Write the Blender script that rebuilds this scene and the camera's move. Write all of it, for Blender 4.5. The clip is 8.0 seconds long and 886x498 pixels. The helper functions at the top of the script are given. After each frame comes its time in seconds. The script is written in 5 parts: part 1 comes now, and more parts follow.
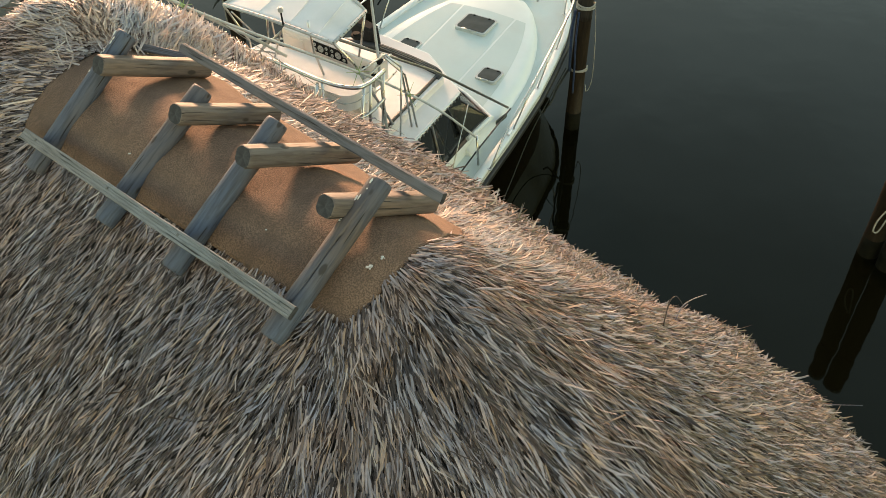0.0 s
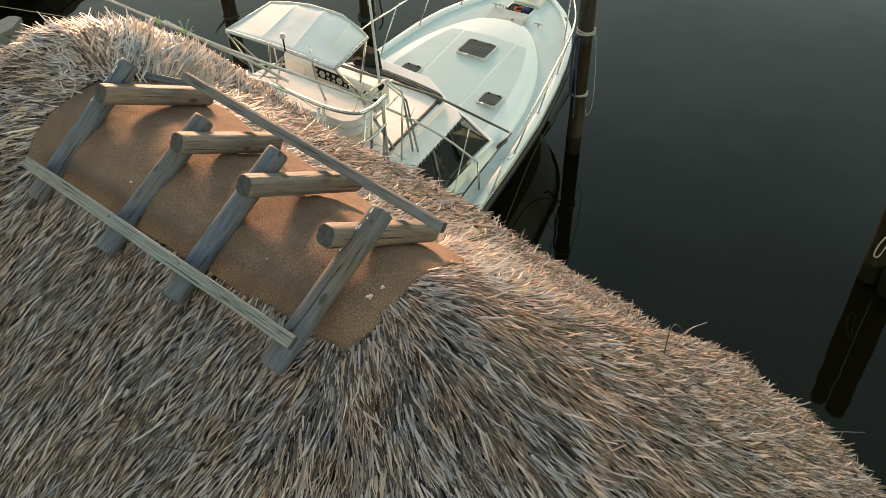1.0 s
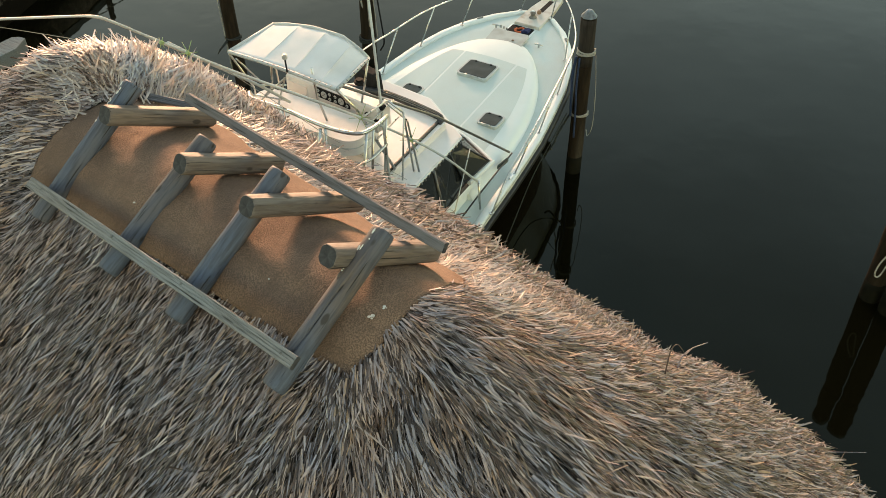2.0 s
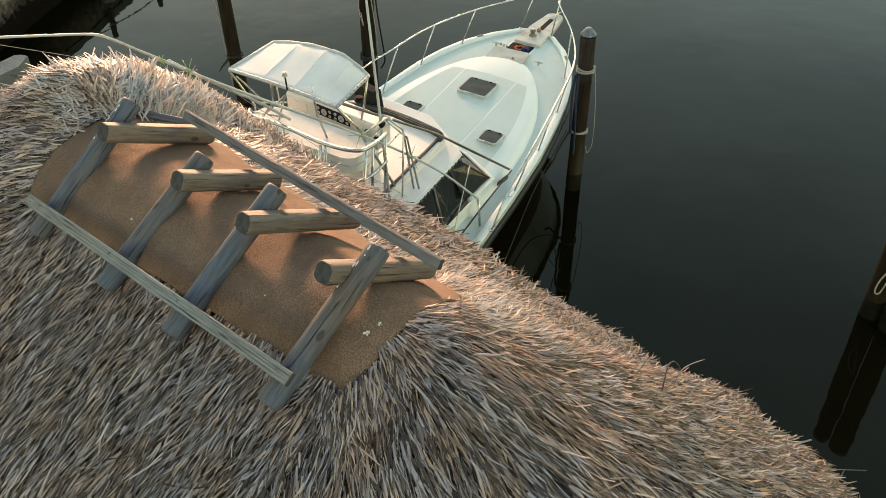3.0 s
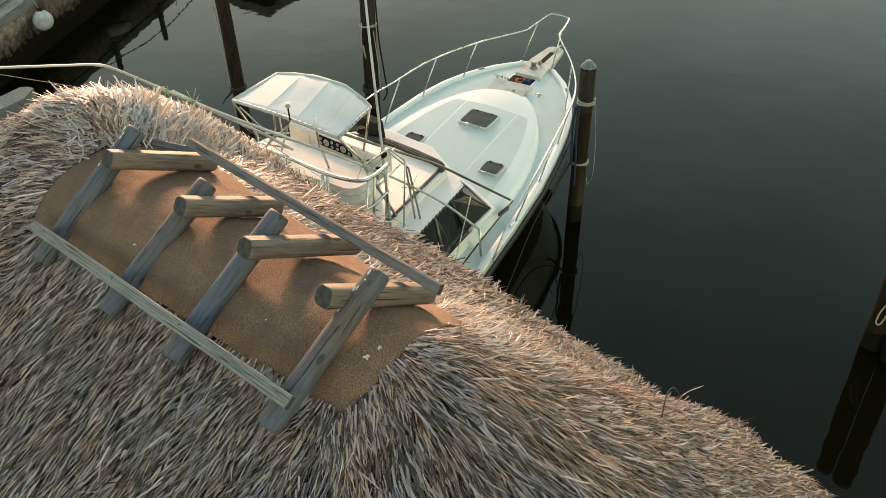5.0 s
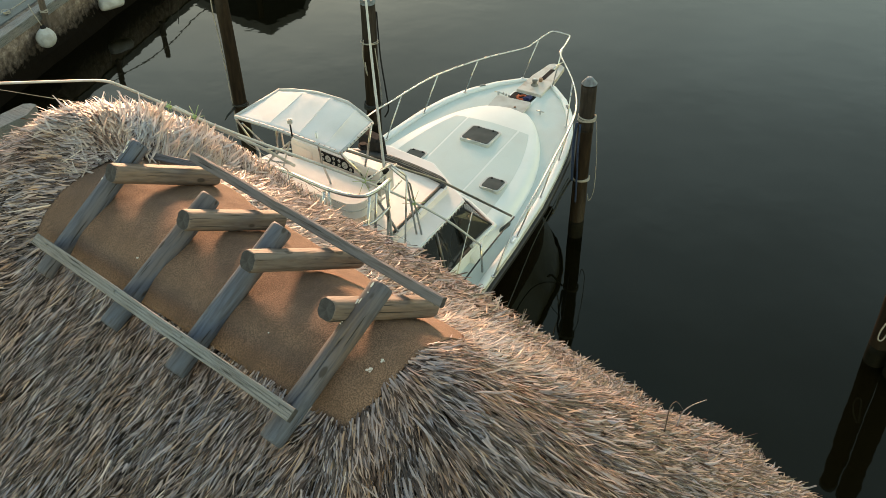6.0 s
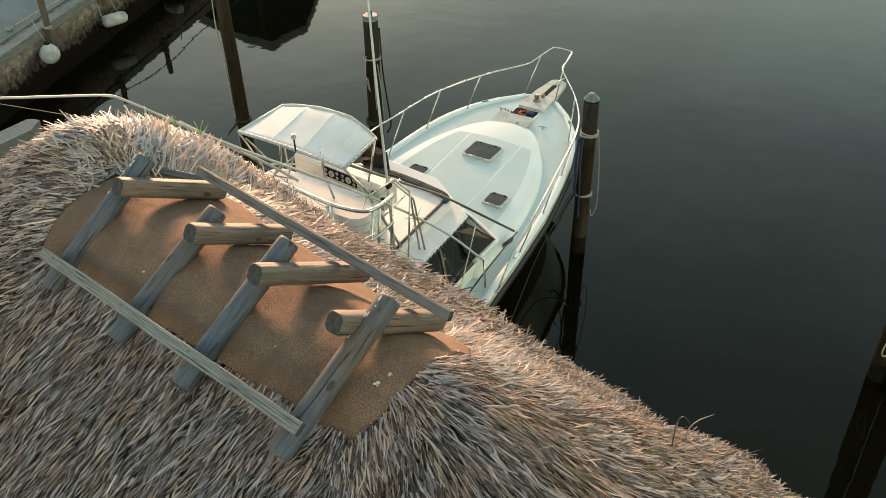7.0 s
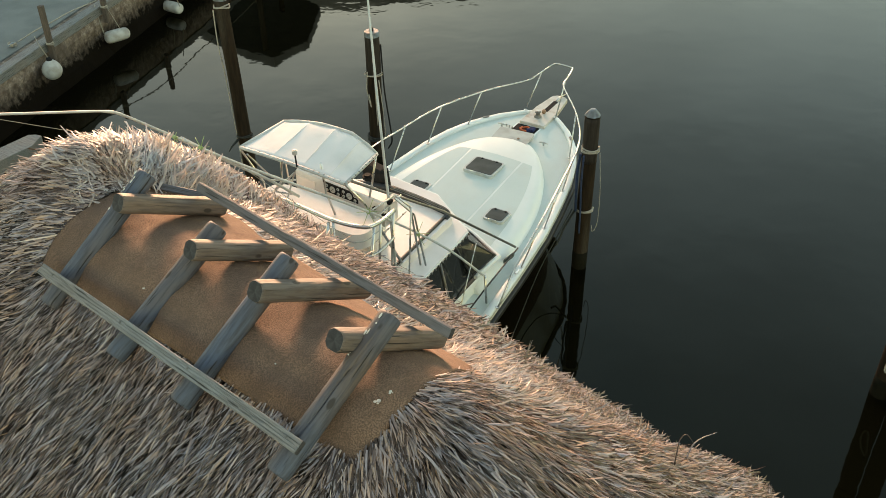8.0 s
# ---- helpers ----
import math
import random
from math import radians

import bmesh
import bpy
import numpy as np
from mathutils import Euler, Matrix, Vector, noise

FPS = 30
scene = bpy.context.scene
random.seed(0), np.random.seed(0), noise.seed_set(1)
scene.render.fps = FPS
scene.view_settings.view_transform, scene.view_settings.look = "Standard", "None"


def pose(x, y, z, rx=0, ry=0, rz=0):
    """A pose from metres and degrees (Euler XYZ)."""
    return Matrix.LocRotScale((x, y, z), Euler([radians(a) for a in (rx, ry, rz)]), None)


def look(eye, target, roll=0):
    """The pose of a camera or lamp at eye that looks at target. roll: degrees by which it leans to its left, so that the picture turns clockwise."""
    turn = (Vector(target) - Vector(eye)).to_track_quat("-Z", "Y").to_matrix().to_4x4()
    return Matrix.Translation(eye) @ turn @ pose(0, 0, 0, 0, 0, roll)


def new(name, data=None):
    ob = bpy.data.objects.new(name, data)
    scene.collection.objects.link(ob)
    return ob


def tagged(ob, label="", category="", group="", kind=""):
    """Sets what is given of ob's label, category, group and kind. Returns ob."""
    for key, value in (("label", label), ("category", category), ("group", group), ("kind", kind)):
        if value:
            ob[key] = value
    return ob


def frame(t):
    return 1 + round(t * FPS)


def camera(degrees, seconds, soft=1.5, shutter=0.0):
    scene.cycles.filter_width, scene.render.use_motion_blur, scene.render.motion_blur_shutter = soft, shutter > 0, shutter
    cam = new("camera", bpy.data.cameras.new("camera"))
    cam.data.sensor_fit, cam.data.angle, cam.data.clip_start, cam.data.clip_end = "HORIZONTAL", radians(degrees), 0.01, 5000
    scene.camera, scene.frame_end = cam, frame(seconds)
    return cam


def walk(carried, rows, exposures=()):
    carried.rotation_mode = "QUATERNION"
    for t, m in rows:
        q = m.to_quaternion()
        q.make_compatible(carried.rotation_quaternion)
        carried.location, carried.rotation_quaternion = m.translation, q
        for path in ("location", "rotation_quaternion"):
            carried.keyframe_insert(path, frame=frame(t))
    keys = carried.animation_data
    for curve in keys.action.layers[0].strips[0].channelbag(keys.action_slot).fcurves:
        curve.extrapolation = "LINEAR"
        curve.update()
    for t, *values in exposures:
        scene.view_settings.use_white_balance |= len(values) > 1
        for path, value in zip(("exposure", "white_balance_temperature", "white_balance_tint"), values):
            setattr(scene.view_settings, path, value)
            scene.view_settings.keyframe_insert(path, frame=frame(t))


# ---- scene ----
cam = camera(51.1, 8.0, soft=0.7)
PATH = [
    (0, (0.011, -0.02, 8.415), (0.018, 1.438, 7.047), -0.4),
    (0.5, (0.018, -0.012, 8.428), (0.025, 1.463, 7.077), -0.3),
    (1, (0.015, -0.001, 8.441), (0.02, 1.489, 7.107), -0.4),
    (1.5, (0.006, -0.007, 8.451), (0.011, 1.498, 7.133), -0.4),
    (3, (0.039, -0.021, 8.463), (0.039, 1.52, 7.188), -0.5),
    (3.5, (0.046, -0.03, 8.462), (0.046, 1.523, 7.202), -0.6),
    (4, (0.046, -0.044, 8.459), (0.044, 1.52, 7.213), -0.6),
    (4.5, (0.049, -0.057, 8.46), (0.046, 1.517, 7.227), -0.5),
    (6, (0.04, -0.086, 8.448), (0.035, 1.522, 7.258), -0.5),
    (6.5, (0.024, -0.086, 8.436), (0.019, 1.533, 7.261), -0.4),
    (7, (0.01, -0.088, 8.437), (0.004, 1.54, 7.275), -0.5),
    (7.5, (0.007, -0.085, 8.439), (0.0, 1.552, 7.29), -0.5),
    (8, (0.01, -0.071, 8.433), (0.002, 1.576, 7.298), -0.5),
]
walk(cam, [(t, look(eye, target, roll)) for t, eye, target, roll in PATH], exposures=[(0.0, 2.28, 10300, 6.8), (8.0, 2.28, 10300, 6.3)])

# ---- light: low warm evening sun ahead over the seawall, hazy sky all round ----
world = bpy.data.worlds.new("sky")
scene.world = world
world.use_nodes = True
wt = world.node_tree
sky = wt.nodes.new("ShaderNodeTexSky")
sky.sky_type, sky.sun_disc = "NISHITA", False
sky.sun_elevation, sky.sun_rotation = radians(8.6), radians(-10)
sky.air_density, sky.dust_density, sky.ozone_density = 1.0, 0.15, 1.1
cloud = wt.nodes.new("ShaderNodeTexNoise")
cloud.inputs["Scale"].default_value, cloud.inputs["Detail"].default_value, cloud.inputs["Roughness"].default_value = 3.2, 5, 0.55
sky_way = wt.nodes.new("ShaderNodeTexCoord")
flatten = wt.nodes.new("ShaderNodeMapping")
flatten.inputs["Scale"].default_value = (1, 1, 2.6)
wt.links.new(sky_way.outputs["Generated"], flatten.inputs["Vector"])
wt.links.new(flatten.outputs[0], cloud.inputs["Vector"])
thick = wt.nodes.new("ShaderNodeMapRange")
for key, value in (("From Min", 0.3), ("From Max", 0.7), ("To Min", 0.86), ("To Max", 1.14)):
    thick.inputs[key].default_value = value
wt.links.new(cloud.outputs["Fac"], thick.inputs["Value"])
veil = wt.nodes.new("ShaderNodeVectorMath")
veil.operation = "SCALE"
wt.links.new(sky.outputs[0], veil.inputs[0])
wt.links.new(thick.outputs[0], veil.inputs["Scale"])
wt.links.new(veil.outputs[0], wt.nodes["Background"].inputs[0])
wt.nodes["Background"].inputs[1].default_value = 0.13
sun_data = bpy.data.lights.new("sun", "SUN")
sun_data.energy, sun_data.angle, sun_data.color = 3.7, radians(17), (1.0, 0.64, 0.52)
sun = new("sun", sun_data)
sun.matrix_world = look((-17.4, 98.5, 15.1), (0, 0, 0))


# ---- materials ----
def material(name, base, rough=0.6, metal=0.0, second=None, scale=8.0, mixing=0.5, fine=0.0, fine_scale=120.0,
             bump=0.0, stretch=(1, 1, 1), stain=None, stain_scale=1.5, stain_amount=0.5, ior=1.45, spread=0.0, island=False, crisp=0.15):
    """A surface with variation at two scales, stains and fine relief, in object space metres."""
    m = bpy.data.materials.new(name)
    m.use_nodes = True
    nt = m.node_tree
    bsdf = nt.nodes["Principled BSDF"]
    bsdf.inputs["Roughness"].default_value = rough
    bsdf.inputs["Metallic"].default_value = metal
    bsdf.inputs["IOR"].default_value = ior
    tc = nt.nodes.new("ShaderNodeTexCoord")
    mp = nt.nodes.new("ShaderNodeMapping")
    mp.inputs["Scale"].default_value = stretch
    nt.links.new(tc.outputs["Object"], mp.inputs["Vector"])

    def grain(sc, detail=5.0):
        n = nt.nodes.new("ShaderNodeTexNoise")
        n.inputs["Scale"].default_value, n.inputs["Detail"].default_value = sc, detail
        nt.links.new(mp.outputs[0], n.inputs["Vector"])
        return n.outputs["Fac"]

    def ramp(fac, low, high):
        r = nt.nodes.new("ShaderNodeMapRange")
        r.inputs["From Min"].default_value, r.inputs["From Max"].default_value = low, high
        nt.links.new(fac, r.inputs["Value"])
        return r.outputs[0]

    def mix(fac, a, b, kind="MIX"):
        x = nt.nodes.new("ShaderNodeMix")
        x.data_type, x.blend_type = "RGBA", kind
        for sock, v in ((x.inputs[0], fac), (x.inputs[6], a), (x.inputs[7], b)):
            if isinstance(v, (int, float)):
                sock.default_value = v
            elif isinstance(v, tuple):
                sock.default_value = (*v, 1)
            else:
                nt.links.new(v, sock)
        return x.outputs[2]

    def times(fac, k):
        t = nt.nodes.new("ShaderNodeMath")
        t.operation = "MULTIPLY"
        nt.links.new(fac, t.inputs[0])
        t.inputs[1].default_value = k
        return t.outputs[0]

    coarse = grain(scale)
    col = mix(ramp(coarse, 0.35, 0.65), base, second or tuple(c * (1 - 0.35 * mixing) for c in base))
    if stain:
        col = mix(times(ramp(grain(stain_scale, 6), 0.5, 0.72), stain_amount), col, stain)
    if fine:
        g = grain(fine_scale, 3)
        col = mix(times(ramp(g, 0.5 - crisp, 0.5 + crisp), fine), col, tuple(c * 0.35 for c in base))
    if spread:
        if island:
            rnd = nt.nodes.new("ShaderNodeNewGeometry").outputs["Random Per Island"]
        else:
            rnd = nt.nodes.new("ShaderNodeObjectInfo").outputs["Random"]
        v = nt.nodes.new("ShaderNodeHueSaturation")
        nt.links.new(col, v.inputs["Color"])
        nt.links.new(mapped(nt, rnd, 1 - spread, 1 + spread), v.inputs["Value"])
        col = v.outputs[0]
    nt.links.new(col, bsdf.inputs["Base Color"])
    nt.links.new(mapped(nt, grain(scale * 2.3), max(rough - 0.12, 0.02), min(rough + 0.12, 1)), bsdf.inputs["Roughness"])
    if bump:
        b = nt.nodes.new("ShaderNodeBump")
        b.inputs["Strength"].default_value, b.inputs["Distance"].default_value = min(bump, 1.0), 0.004
        nt.links.new(grain(fine_scale, 4), b.inputs["Height"])
        nt.links.new(b.outputs[0], bsdf.inputs["Normal"])
    return m


def mapped(nt, fac, low, high):
    r = nt.nodes.new("ShaderNodeMapRange")
    r.inputs["To Min"].default_value, r.inputs["To Max"].default_value = low, high
    nt.links.new(fac, r.inputs["Value"])
    return r.outputs[0]


def leaf_material(name, island, pale=0.0):
    """Dry palm leaf: each strip takes its own tone between dark grey, silver grey, tan and straw."""
    m = bpy.data.materials.new(name)
    m.use_nodes = True
    nt = m.node_tree
    bsdf = nt.nodes["Principled BSDF"]
    if island:
        rnd = nt.nodes.new("ShaderNodeNewGeometry").outputs["Random Per Island"]
    else:
        rnd = nt.nodes.new("ShaderNodeObjectInfo").outputs["Random"]
    cr = nt.nodes.new("ShaderNodeValToRGB")
    nt.links.new(rnd, cr.inputs[0])
    stops = ((0.0, (0.036, 0.022, 0.017)), (0.28, (0.09, 0.059, 0.048)), (0.45, (0.215, 0.157, 0.141)), (0.56, (0.34, 0.286, 0.29)),
             (0.68, (0.295, 0.264, 0.28)), (0.84, (0.5, 0.4, 0.38)), (0.95, (0.36, 0.235, 0.16)), (1.0, (0.66, 0.55, 0.49)))
    els = cr.color_ramp.elements
    els[0].position, els[0].color = stops[0][0], (*stops[0][1], 1)
    els[1].position, els[1].color = stops[-1][0], (*stops[-1][1], 1)
    stops = [(p, tuple(v + pale * (0.66 - v) * w for v, w in zip(c, (1.03, 0.9, 0.83)))) for p, c in stops]
    els[0].color, els[1].color = (*stops[0][1], 1), (*stops[-1][1], 1)
    for p, c in stops[1:-1]:
        e = els.new(p)
        e.color = (*c, 1)
    tc = nt.nodes.new("ShaderNodeTexCoord")
    big = nt.nodes.new("ShaderNodeTexNoise")
    big.inputs["Scale"].default_value, big.inputs["Detail"].default_value = 1.6, 4
    nt.links.new(tc.outputs["Object"], big.inputs["Vector"])
    small = nt.nodes.new("ShaderNodeTexNoise")
    small.inputs["Scale"].default_value, small.inputs["Detail"].default_value = 45, 3
    nt.links.new(tc.outputs["Object"], small.inputs["Vector"])
    hs = nt.nodes.new("ShaderNodeHueSaturation")
    nt.links.new(cr.outputs[0], hs.inputs["Color"])
    nt.links.new(mapped(nt, big.outputs["Fac"], 0.55, 1.35), hs.inputs["Value"])
    hs2 = nt.nodes.new("ShaderNodeHueSaturation")
    nt.links.new(hs.outputs[0], hs2.inputs["Color"])
    nt.links.new(mapped(nt, small.outputs["Fac"], 0.6, 1.4), hs2.inputs["Value"])
    patch = nt.nodes.new("ShaderNodeTexNoise")
    patch.inputs["Scale"].default_value, patch.inputs["Detail"].default_value = 4.5, 5
    nt.links.new(tc.outputs["Object"], patch.inputs["Vector"])
    span = nt.nodes.new("ShaderNodeMapRange")
    span.inputs["From Min"].default_value, span.inputs["From Max"].default_value = 0.38, 0.62
    nt.links.new(patch.outputs["Fac"], span.inputs["Value"])
    cast = nt.nodes.new("ShaderNodeMix")
    cast.data_type = "RGBA"
    cast.inputs[6].default_value, cast.inputs[7].default_value = (0.93, 1.0, 1.09, 1), (1.12, 0.97, 0.86, 1)
    nt.links.new(span.outputs[0], cast.inputs[0])
    tone = nt.nodes.new("ShaderNodeMix")
    tone.data_type, tone.blend_type = "RGBA", "MULTIPLY"
    tone.inputs[0].default_value = 1.0
    nt.links.new(hs2.outputs[0], tone.inputs[6])
    nt.links.new(cast.outputs[2], tone.inputs[7])
    nt.links.new(tone.outputs[2], bsdf.inputs["Base Color"])
    bsdf.inputs["Roughness"].default_value = 0.42
    thin = nt.nodes.new("ShaderNodeBsdfTranslucent")
    nt.links.new(tone.outputs[2], thin.inputs["Color"])
    both = nt.nodes.new("ShaderNodeMixShader")
    both.inputs[0].default_value = 0.16 + 0.3 * pale
    nt.links.new(bsdf.outputs[0], both.inputs[1])
    nt.links.new(thin.outputs[0], both.inputs[2])
    nt.links.new(both.outputs[0], nt.nodes["Material Output"].inputs["Surface"])
    return m


def timber_material(name, warm, cool, dark, stretch, knots=True, cracks=0.6):
    """Weathered wood: long grain, open cracks, knots, silvered and tan patches; every piece has its own figure."""
    m = bpy.data.materials.new(name)
    m.use_nodes = True
    nt = m.node_tree
    bsdf = nt.nodes["Principled BSDF"]
    tc = nt.nodes.new("ShaderNodeTexCoord")
    own = nt.nodes.new("ShaderNodeObjectInfo")
    shift = nt.nodes.new("ShaderNodeVectorMath")
    shift.operation = "MULTIPLY_ADD"
    nt.links.new(own.outputs["Random"], shift.inputs[0])
    shift.inputs[1].default_value = (31.0, 17.0, 23.0)
    nt.links.new(tc.outputs["Object"], shift.inputs[2])

    def field(kind, scale, st, detail=4.0):
        mp = nt.nodes.new("ShaderNodeMapping")
        mp.inputs["Scale"].default_value = st
        nt.links.new(shift.outputs[0], mp.inputs["Vector"])
        n = nt.nodes.new(kind)
        n.inputs["Scale"].default_value = scale
        nt.links.new(mp.outputs[0], n.inputs["Vector"])
        if kind == "ShaderNodeTexNoise":
            n.inputs["Detail"].default_value = detail
            n.inputs["Distortion"].default_value = 0.4
            return n.outputs["Fac"]
        return n.outputs["Distance"]

    def band(fac, low, high, a=0.0, b=1.0):
        r = nt.nodes.new("ShaderNodeMapRange")
        for k, v in (("From Min", low), ("From Max", high), ("To Min", a), ("To Max", b)):
            r.inputs[k].default_value = v
        nt.links.new(fac, r.inputs["Value"])
        return r.outputs[0]

    def blend(fac, a, b):
        x = nt.nodes.new("ShaderNodeMix")
        x.data_type = "RGBA"
        nt.links.new(fac, x.inputs[0])
        for sock, v in ((x.inputs[6], a), (x.inputs[7], b)):
            if isinstance(v, tuple):
                sock.default_value = (*v, 1)
            else:
                nt.links.new(v, sock)
        return x.outputs[2]

    patch = field("ShaderNodeTexNoise", 3.2, tuple(0.35 + 0.1 * c for c in stretch))
    col = blend(band(patch, 0.4, 0.6), cool, warm)
    grain = field("ShaderNodeTexNoise", 16, stretch, 6)
    col = blend(band(grain, 0.42, 0.68, 0.0, 0.75), col, dark)
    crack = field("ShaderNodeTexNoise", 7, tuple(c * (3.2 if c > 1 else 0.75) for c in stretch), 2)
    split = band(crack, cracks, cracks + 0.03)
    col = blend(split, col, tuple(0.12 * c for c in warm))
    if knots:
        spot = field("ShaderNodeTexVoronoi", 8.0, tuple(0.75 if c < 1 else 1.6 for c in stretch))
        col = blend(band(spot, 0.13, 0.19, 0.9, 0.0), col, tuple(0.2 * c for c in warm))
    nt.links.new(col, bsdf.inputs["Base Color"])
    bsdf.inputs["Roughness"].default_value = 0.68
    deep = nt.nodes.new("ShaderNodeMath")
    deep.operation = "MULTIPLY_ADD"
    nt.links.new(split, deep.inputs[0])
    deep.inputs[1].default_value = -1.2
    nt.links.new(grain, deep.inputs[2])
    b = nt.nodes.new("ShaderNodeBump")
    b.inputs["Strength"].default_value, b.inputs["Distance"].default_value = 0.9, 0.004
    nt.links.new(deep.outputs[0], b.inputs["Height"])
    nt.links.new(b.outputs[0], bsdf.inputs["Normal"])
    return m


def water_material():
    m = bpy.data.materials.new("harbour_water")
    m.use_nodes = True
    nt = m.node_tree
    bsdf = nt.nodes["Principled BSDF"]
    bsdf.inputs["Base Color"].default_value = (0.0042, 0.0035, 0.0014, 1)
    bsdf.inputs["Roughness"].default_value = 0.03
    bsdf.inputs["IOR"].default_value = 1.23
    bsdf.inputs["Specular Tint"].default_value = (0.8, 1.0, 0.9, 1)
    tc = nt.nodes.new("ShaderNodeTexCoord")
    n1 = nt.nodes.new("ShaderNodeTexNoise")
    n1.inputs["Scale"].default_value, n1.inputs["Detail"].default_value = 1.1, 3
    nt.links.new(tc.outputs["Object"], n1.inputs["Vector"])
    n2 = nt.nodes.new("ShaderNodeTexNoise")
    n2.inputs["Scale"].default_value, n2.inputs["Detail"].default_value = 0.12, 3
    nt.links.new(tc.outputs["Object"], n2.inputs["Vector"])
    mul = nt.nodes.new("ShaderNodeMath")
    mul.operation = "MULTIPLY_ADD"
    mul.inputs[1].default_value = 4.0
    nt.links.new(n2.outputs["Fac"], mul.inputs[0])
    nt.links.new(n1.outputs["Fac"], mul.inputs[2])
    b = nt.nodes.new("ShaderNodeBump")
    b.inputs["Strength"].default_value, b.inputs["Distance"].default_value = 0.1, 0.05
    nt.links.new(mul.outputs[0], b.inputs["Height"])
    nt.links.new(b.outputs[0], bsdf.inputs["Normal"])
    return m


def glass_material():
    m = bpy.data.materials.new("tinted_glass")
    m.use_nodes = True
    bsdf = m.node_tree.nodes["Principled BSDF"]
    bsdf.inputs["Base Color"].default_value = (0.02, 0.022, 0.022, 1)
    bsdf.inputs["Roughness"].default_value = 0.08
    return m


LEAF = leaf_material("dry_palm_leaf", True)
# pale leaf of the tuft; on the far flank it stands for sunlight
LEAF_PALE = leaf_material("pale_palm_leaf", True, 0.74)
LEAF_ONE = leaf_material("dry_palm_leaf_single", False)
# kept near black to stand for the shade in gaps between leaves
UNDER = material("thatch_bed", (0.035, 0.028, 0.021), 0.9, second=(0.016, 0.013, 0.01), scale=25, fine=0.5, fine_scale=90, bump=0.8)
WATER = water_material()
MAT = material("coir_mat", (0.27, 0.157, 0.105), 0.95, second=(0.185, 0.107, 0.074), scale=7, fine=1.0, fine_scale=175, bump=1.0,
               stain=(0.13, 0.085, 0.06), stain_scale=2.5, stain_amount=0.5, crisp=0.11)
# near logs: the shade on their slope is put into the blue-grey
LOG_SHADED = timber_material("shaded_weathered_pine_log", (0.105, 0.079, 0.068), (0.068, 0.086, 0.117), (0.036, 0.036, 0.045), (5, 5, 0.5), True, 0.66)
# same wood on the far slope, with warm sunlight put into the tan
LOG_SUNLIT = timber_material("sunlit_pine_log", (0.165, 0.115, 0.09), (0.125, 0.105, 0.094), (0.068, 0.049, 0.04), (5, 5, 0.5), True, 0.65)
END = material("log_end_grain", (0.06, 0.06, 0.064), 0.85, second=(0.025, 0.025, 0.027), scale=30, fine=0.5, fine_scale=90, bump=0.8)
PLANK = timber_material("grey_weathered_plank", (0.21, 0.19, 0.175), (0.185, 0.195, 0.195), (0.085, 0.08, 0.076), (6, 0.45, 6), False, 0.62)
PLANK_DARK = timber_material("violet_grey_plank", (0.175, 0.15, 0.14), (0.14, 0.135, 0.142), (0.06, 0.053, 0.052), (6, 0.45, 6), False, 0.64)
GEL = material("white_gelcoat", (0.8, 0.83, 0.79), 0.5, second=(0.76, 0.79, 0.75), scale=1.5, stain=(0.62, 0.6, 0.54), stain_scale=1.1, stain_amount=0.35)
NONSKID = material("nonskid_deck", (0.66, 0.725, 0.68), 0.8, second=(0.62, 0.685, 0.64), scale=1.3, fine=0.12, fine_scale=300, bump=0.3,
                   stain=(0.58, 0.55, 0.48), stain_scale=1.6, stain_amount=0.35)
HULL = material("hull_paint", (0.7, 0.72, 0.7), 0.25, second=(0.62, 0.64, 0.62), scale=2)
ANTIFOUL = material("dark_bottom_paint", (0.16, 0.09, 0.045), 0.6, second=(0.1, 0.06, 0.03), scale=4)
RUBBER = material("black_rub_rail", (0.015, 0.016, 0.018), 0.5, second=(0.03, 0.03, 0.03), scale=12)
CANVAS = material("cream_canvas", (0.84, 0.79, 0.75), 0.8, second=(0.79, 0.745, 0.705), scale=2.5, fine=0.1, fine_scale=260, bump=0.25, stain=(0.6, 0.56, 0.5), stain_scale=2.2, stain_amount=0.4)
STEEL = material("stainless_tube", (0.6, 0.6, 0.58), 0.3, 1.0, second=(0.48, 0.48, 0.46), scale=9)
ALLOY = material("silver_painted_tube", (0.52, 0.54, 0.52), 0.4, second=(0.44, 0.455, 0.44), scale=6)
DARKTUBE = material("dark_anodised_tube", (0.2, 0.195, 0.18), 0.4, 0.6, second=(0.13, 0.125, 0.115), scale=8)
GLASS = glass_material()
HATCHLID = material("smoked_hatch", (0.085, 0.098, 0.094), 0.8, second=(0.066, 0.077, 0.073), scale=5, ior=1.15)
HATCHRIM = material("dull_alloy_rim", (0.5, 0.54, 0.52), 0.5, second=(0.42, 0.45, 0.43), scale=8)
DASH = material("cream_panel", (0.83, 0.765, 0.71), 0.5, second=(0.78, 0.72, 0.665), scale=4, stain=(0.55, 0.49, 0.42), stain_scale=3, stain_amount=0.3)
BLACK = material("black_plastic", (0.012, 0.012, 0.012), 0.75, ior=1.2, second=(0.02, 0.02, 0.02), scale=15)
GAUGE = material("pale_gauge_face", (0.5, 0.5, 0.48), 0.4, second=(0.42, 0.42, 0.4), scale=40)
STAINED = material("rust_stained_white", (0.62, 0.58, 0.52), 0.55, second=(0.55, 0.5, 0.43), scale=5, stain=(0.3, 0.17, 0.09), stain_scale=7, stain_amount=0.6)
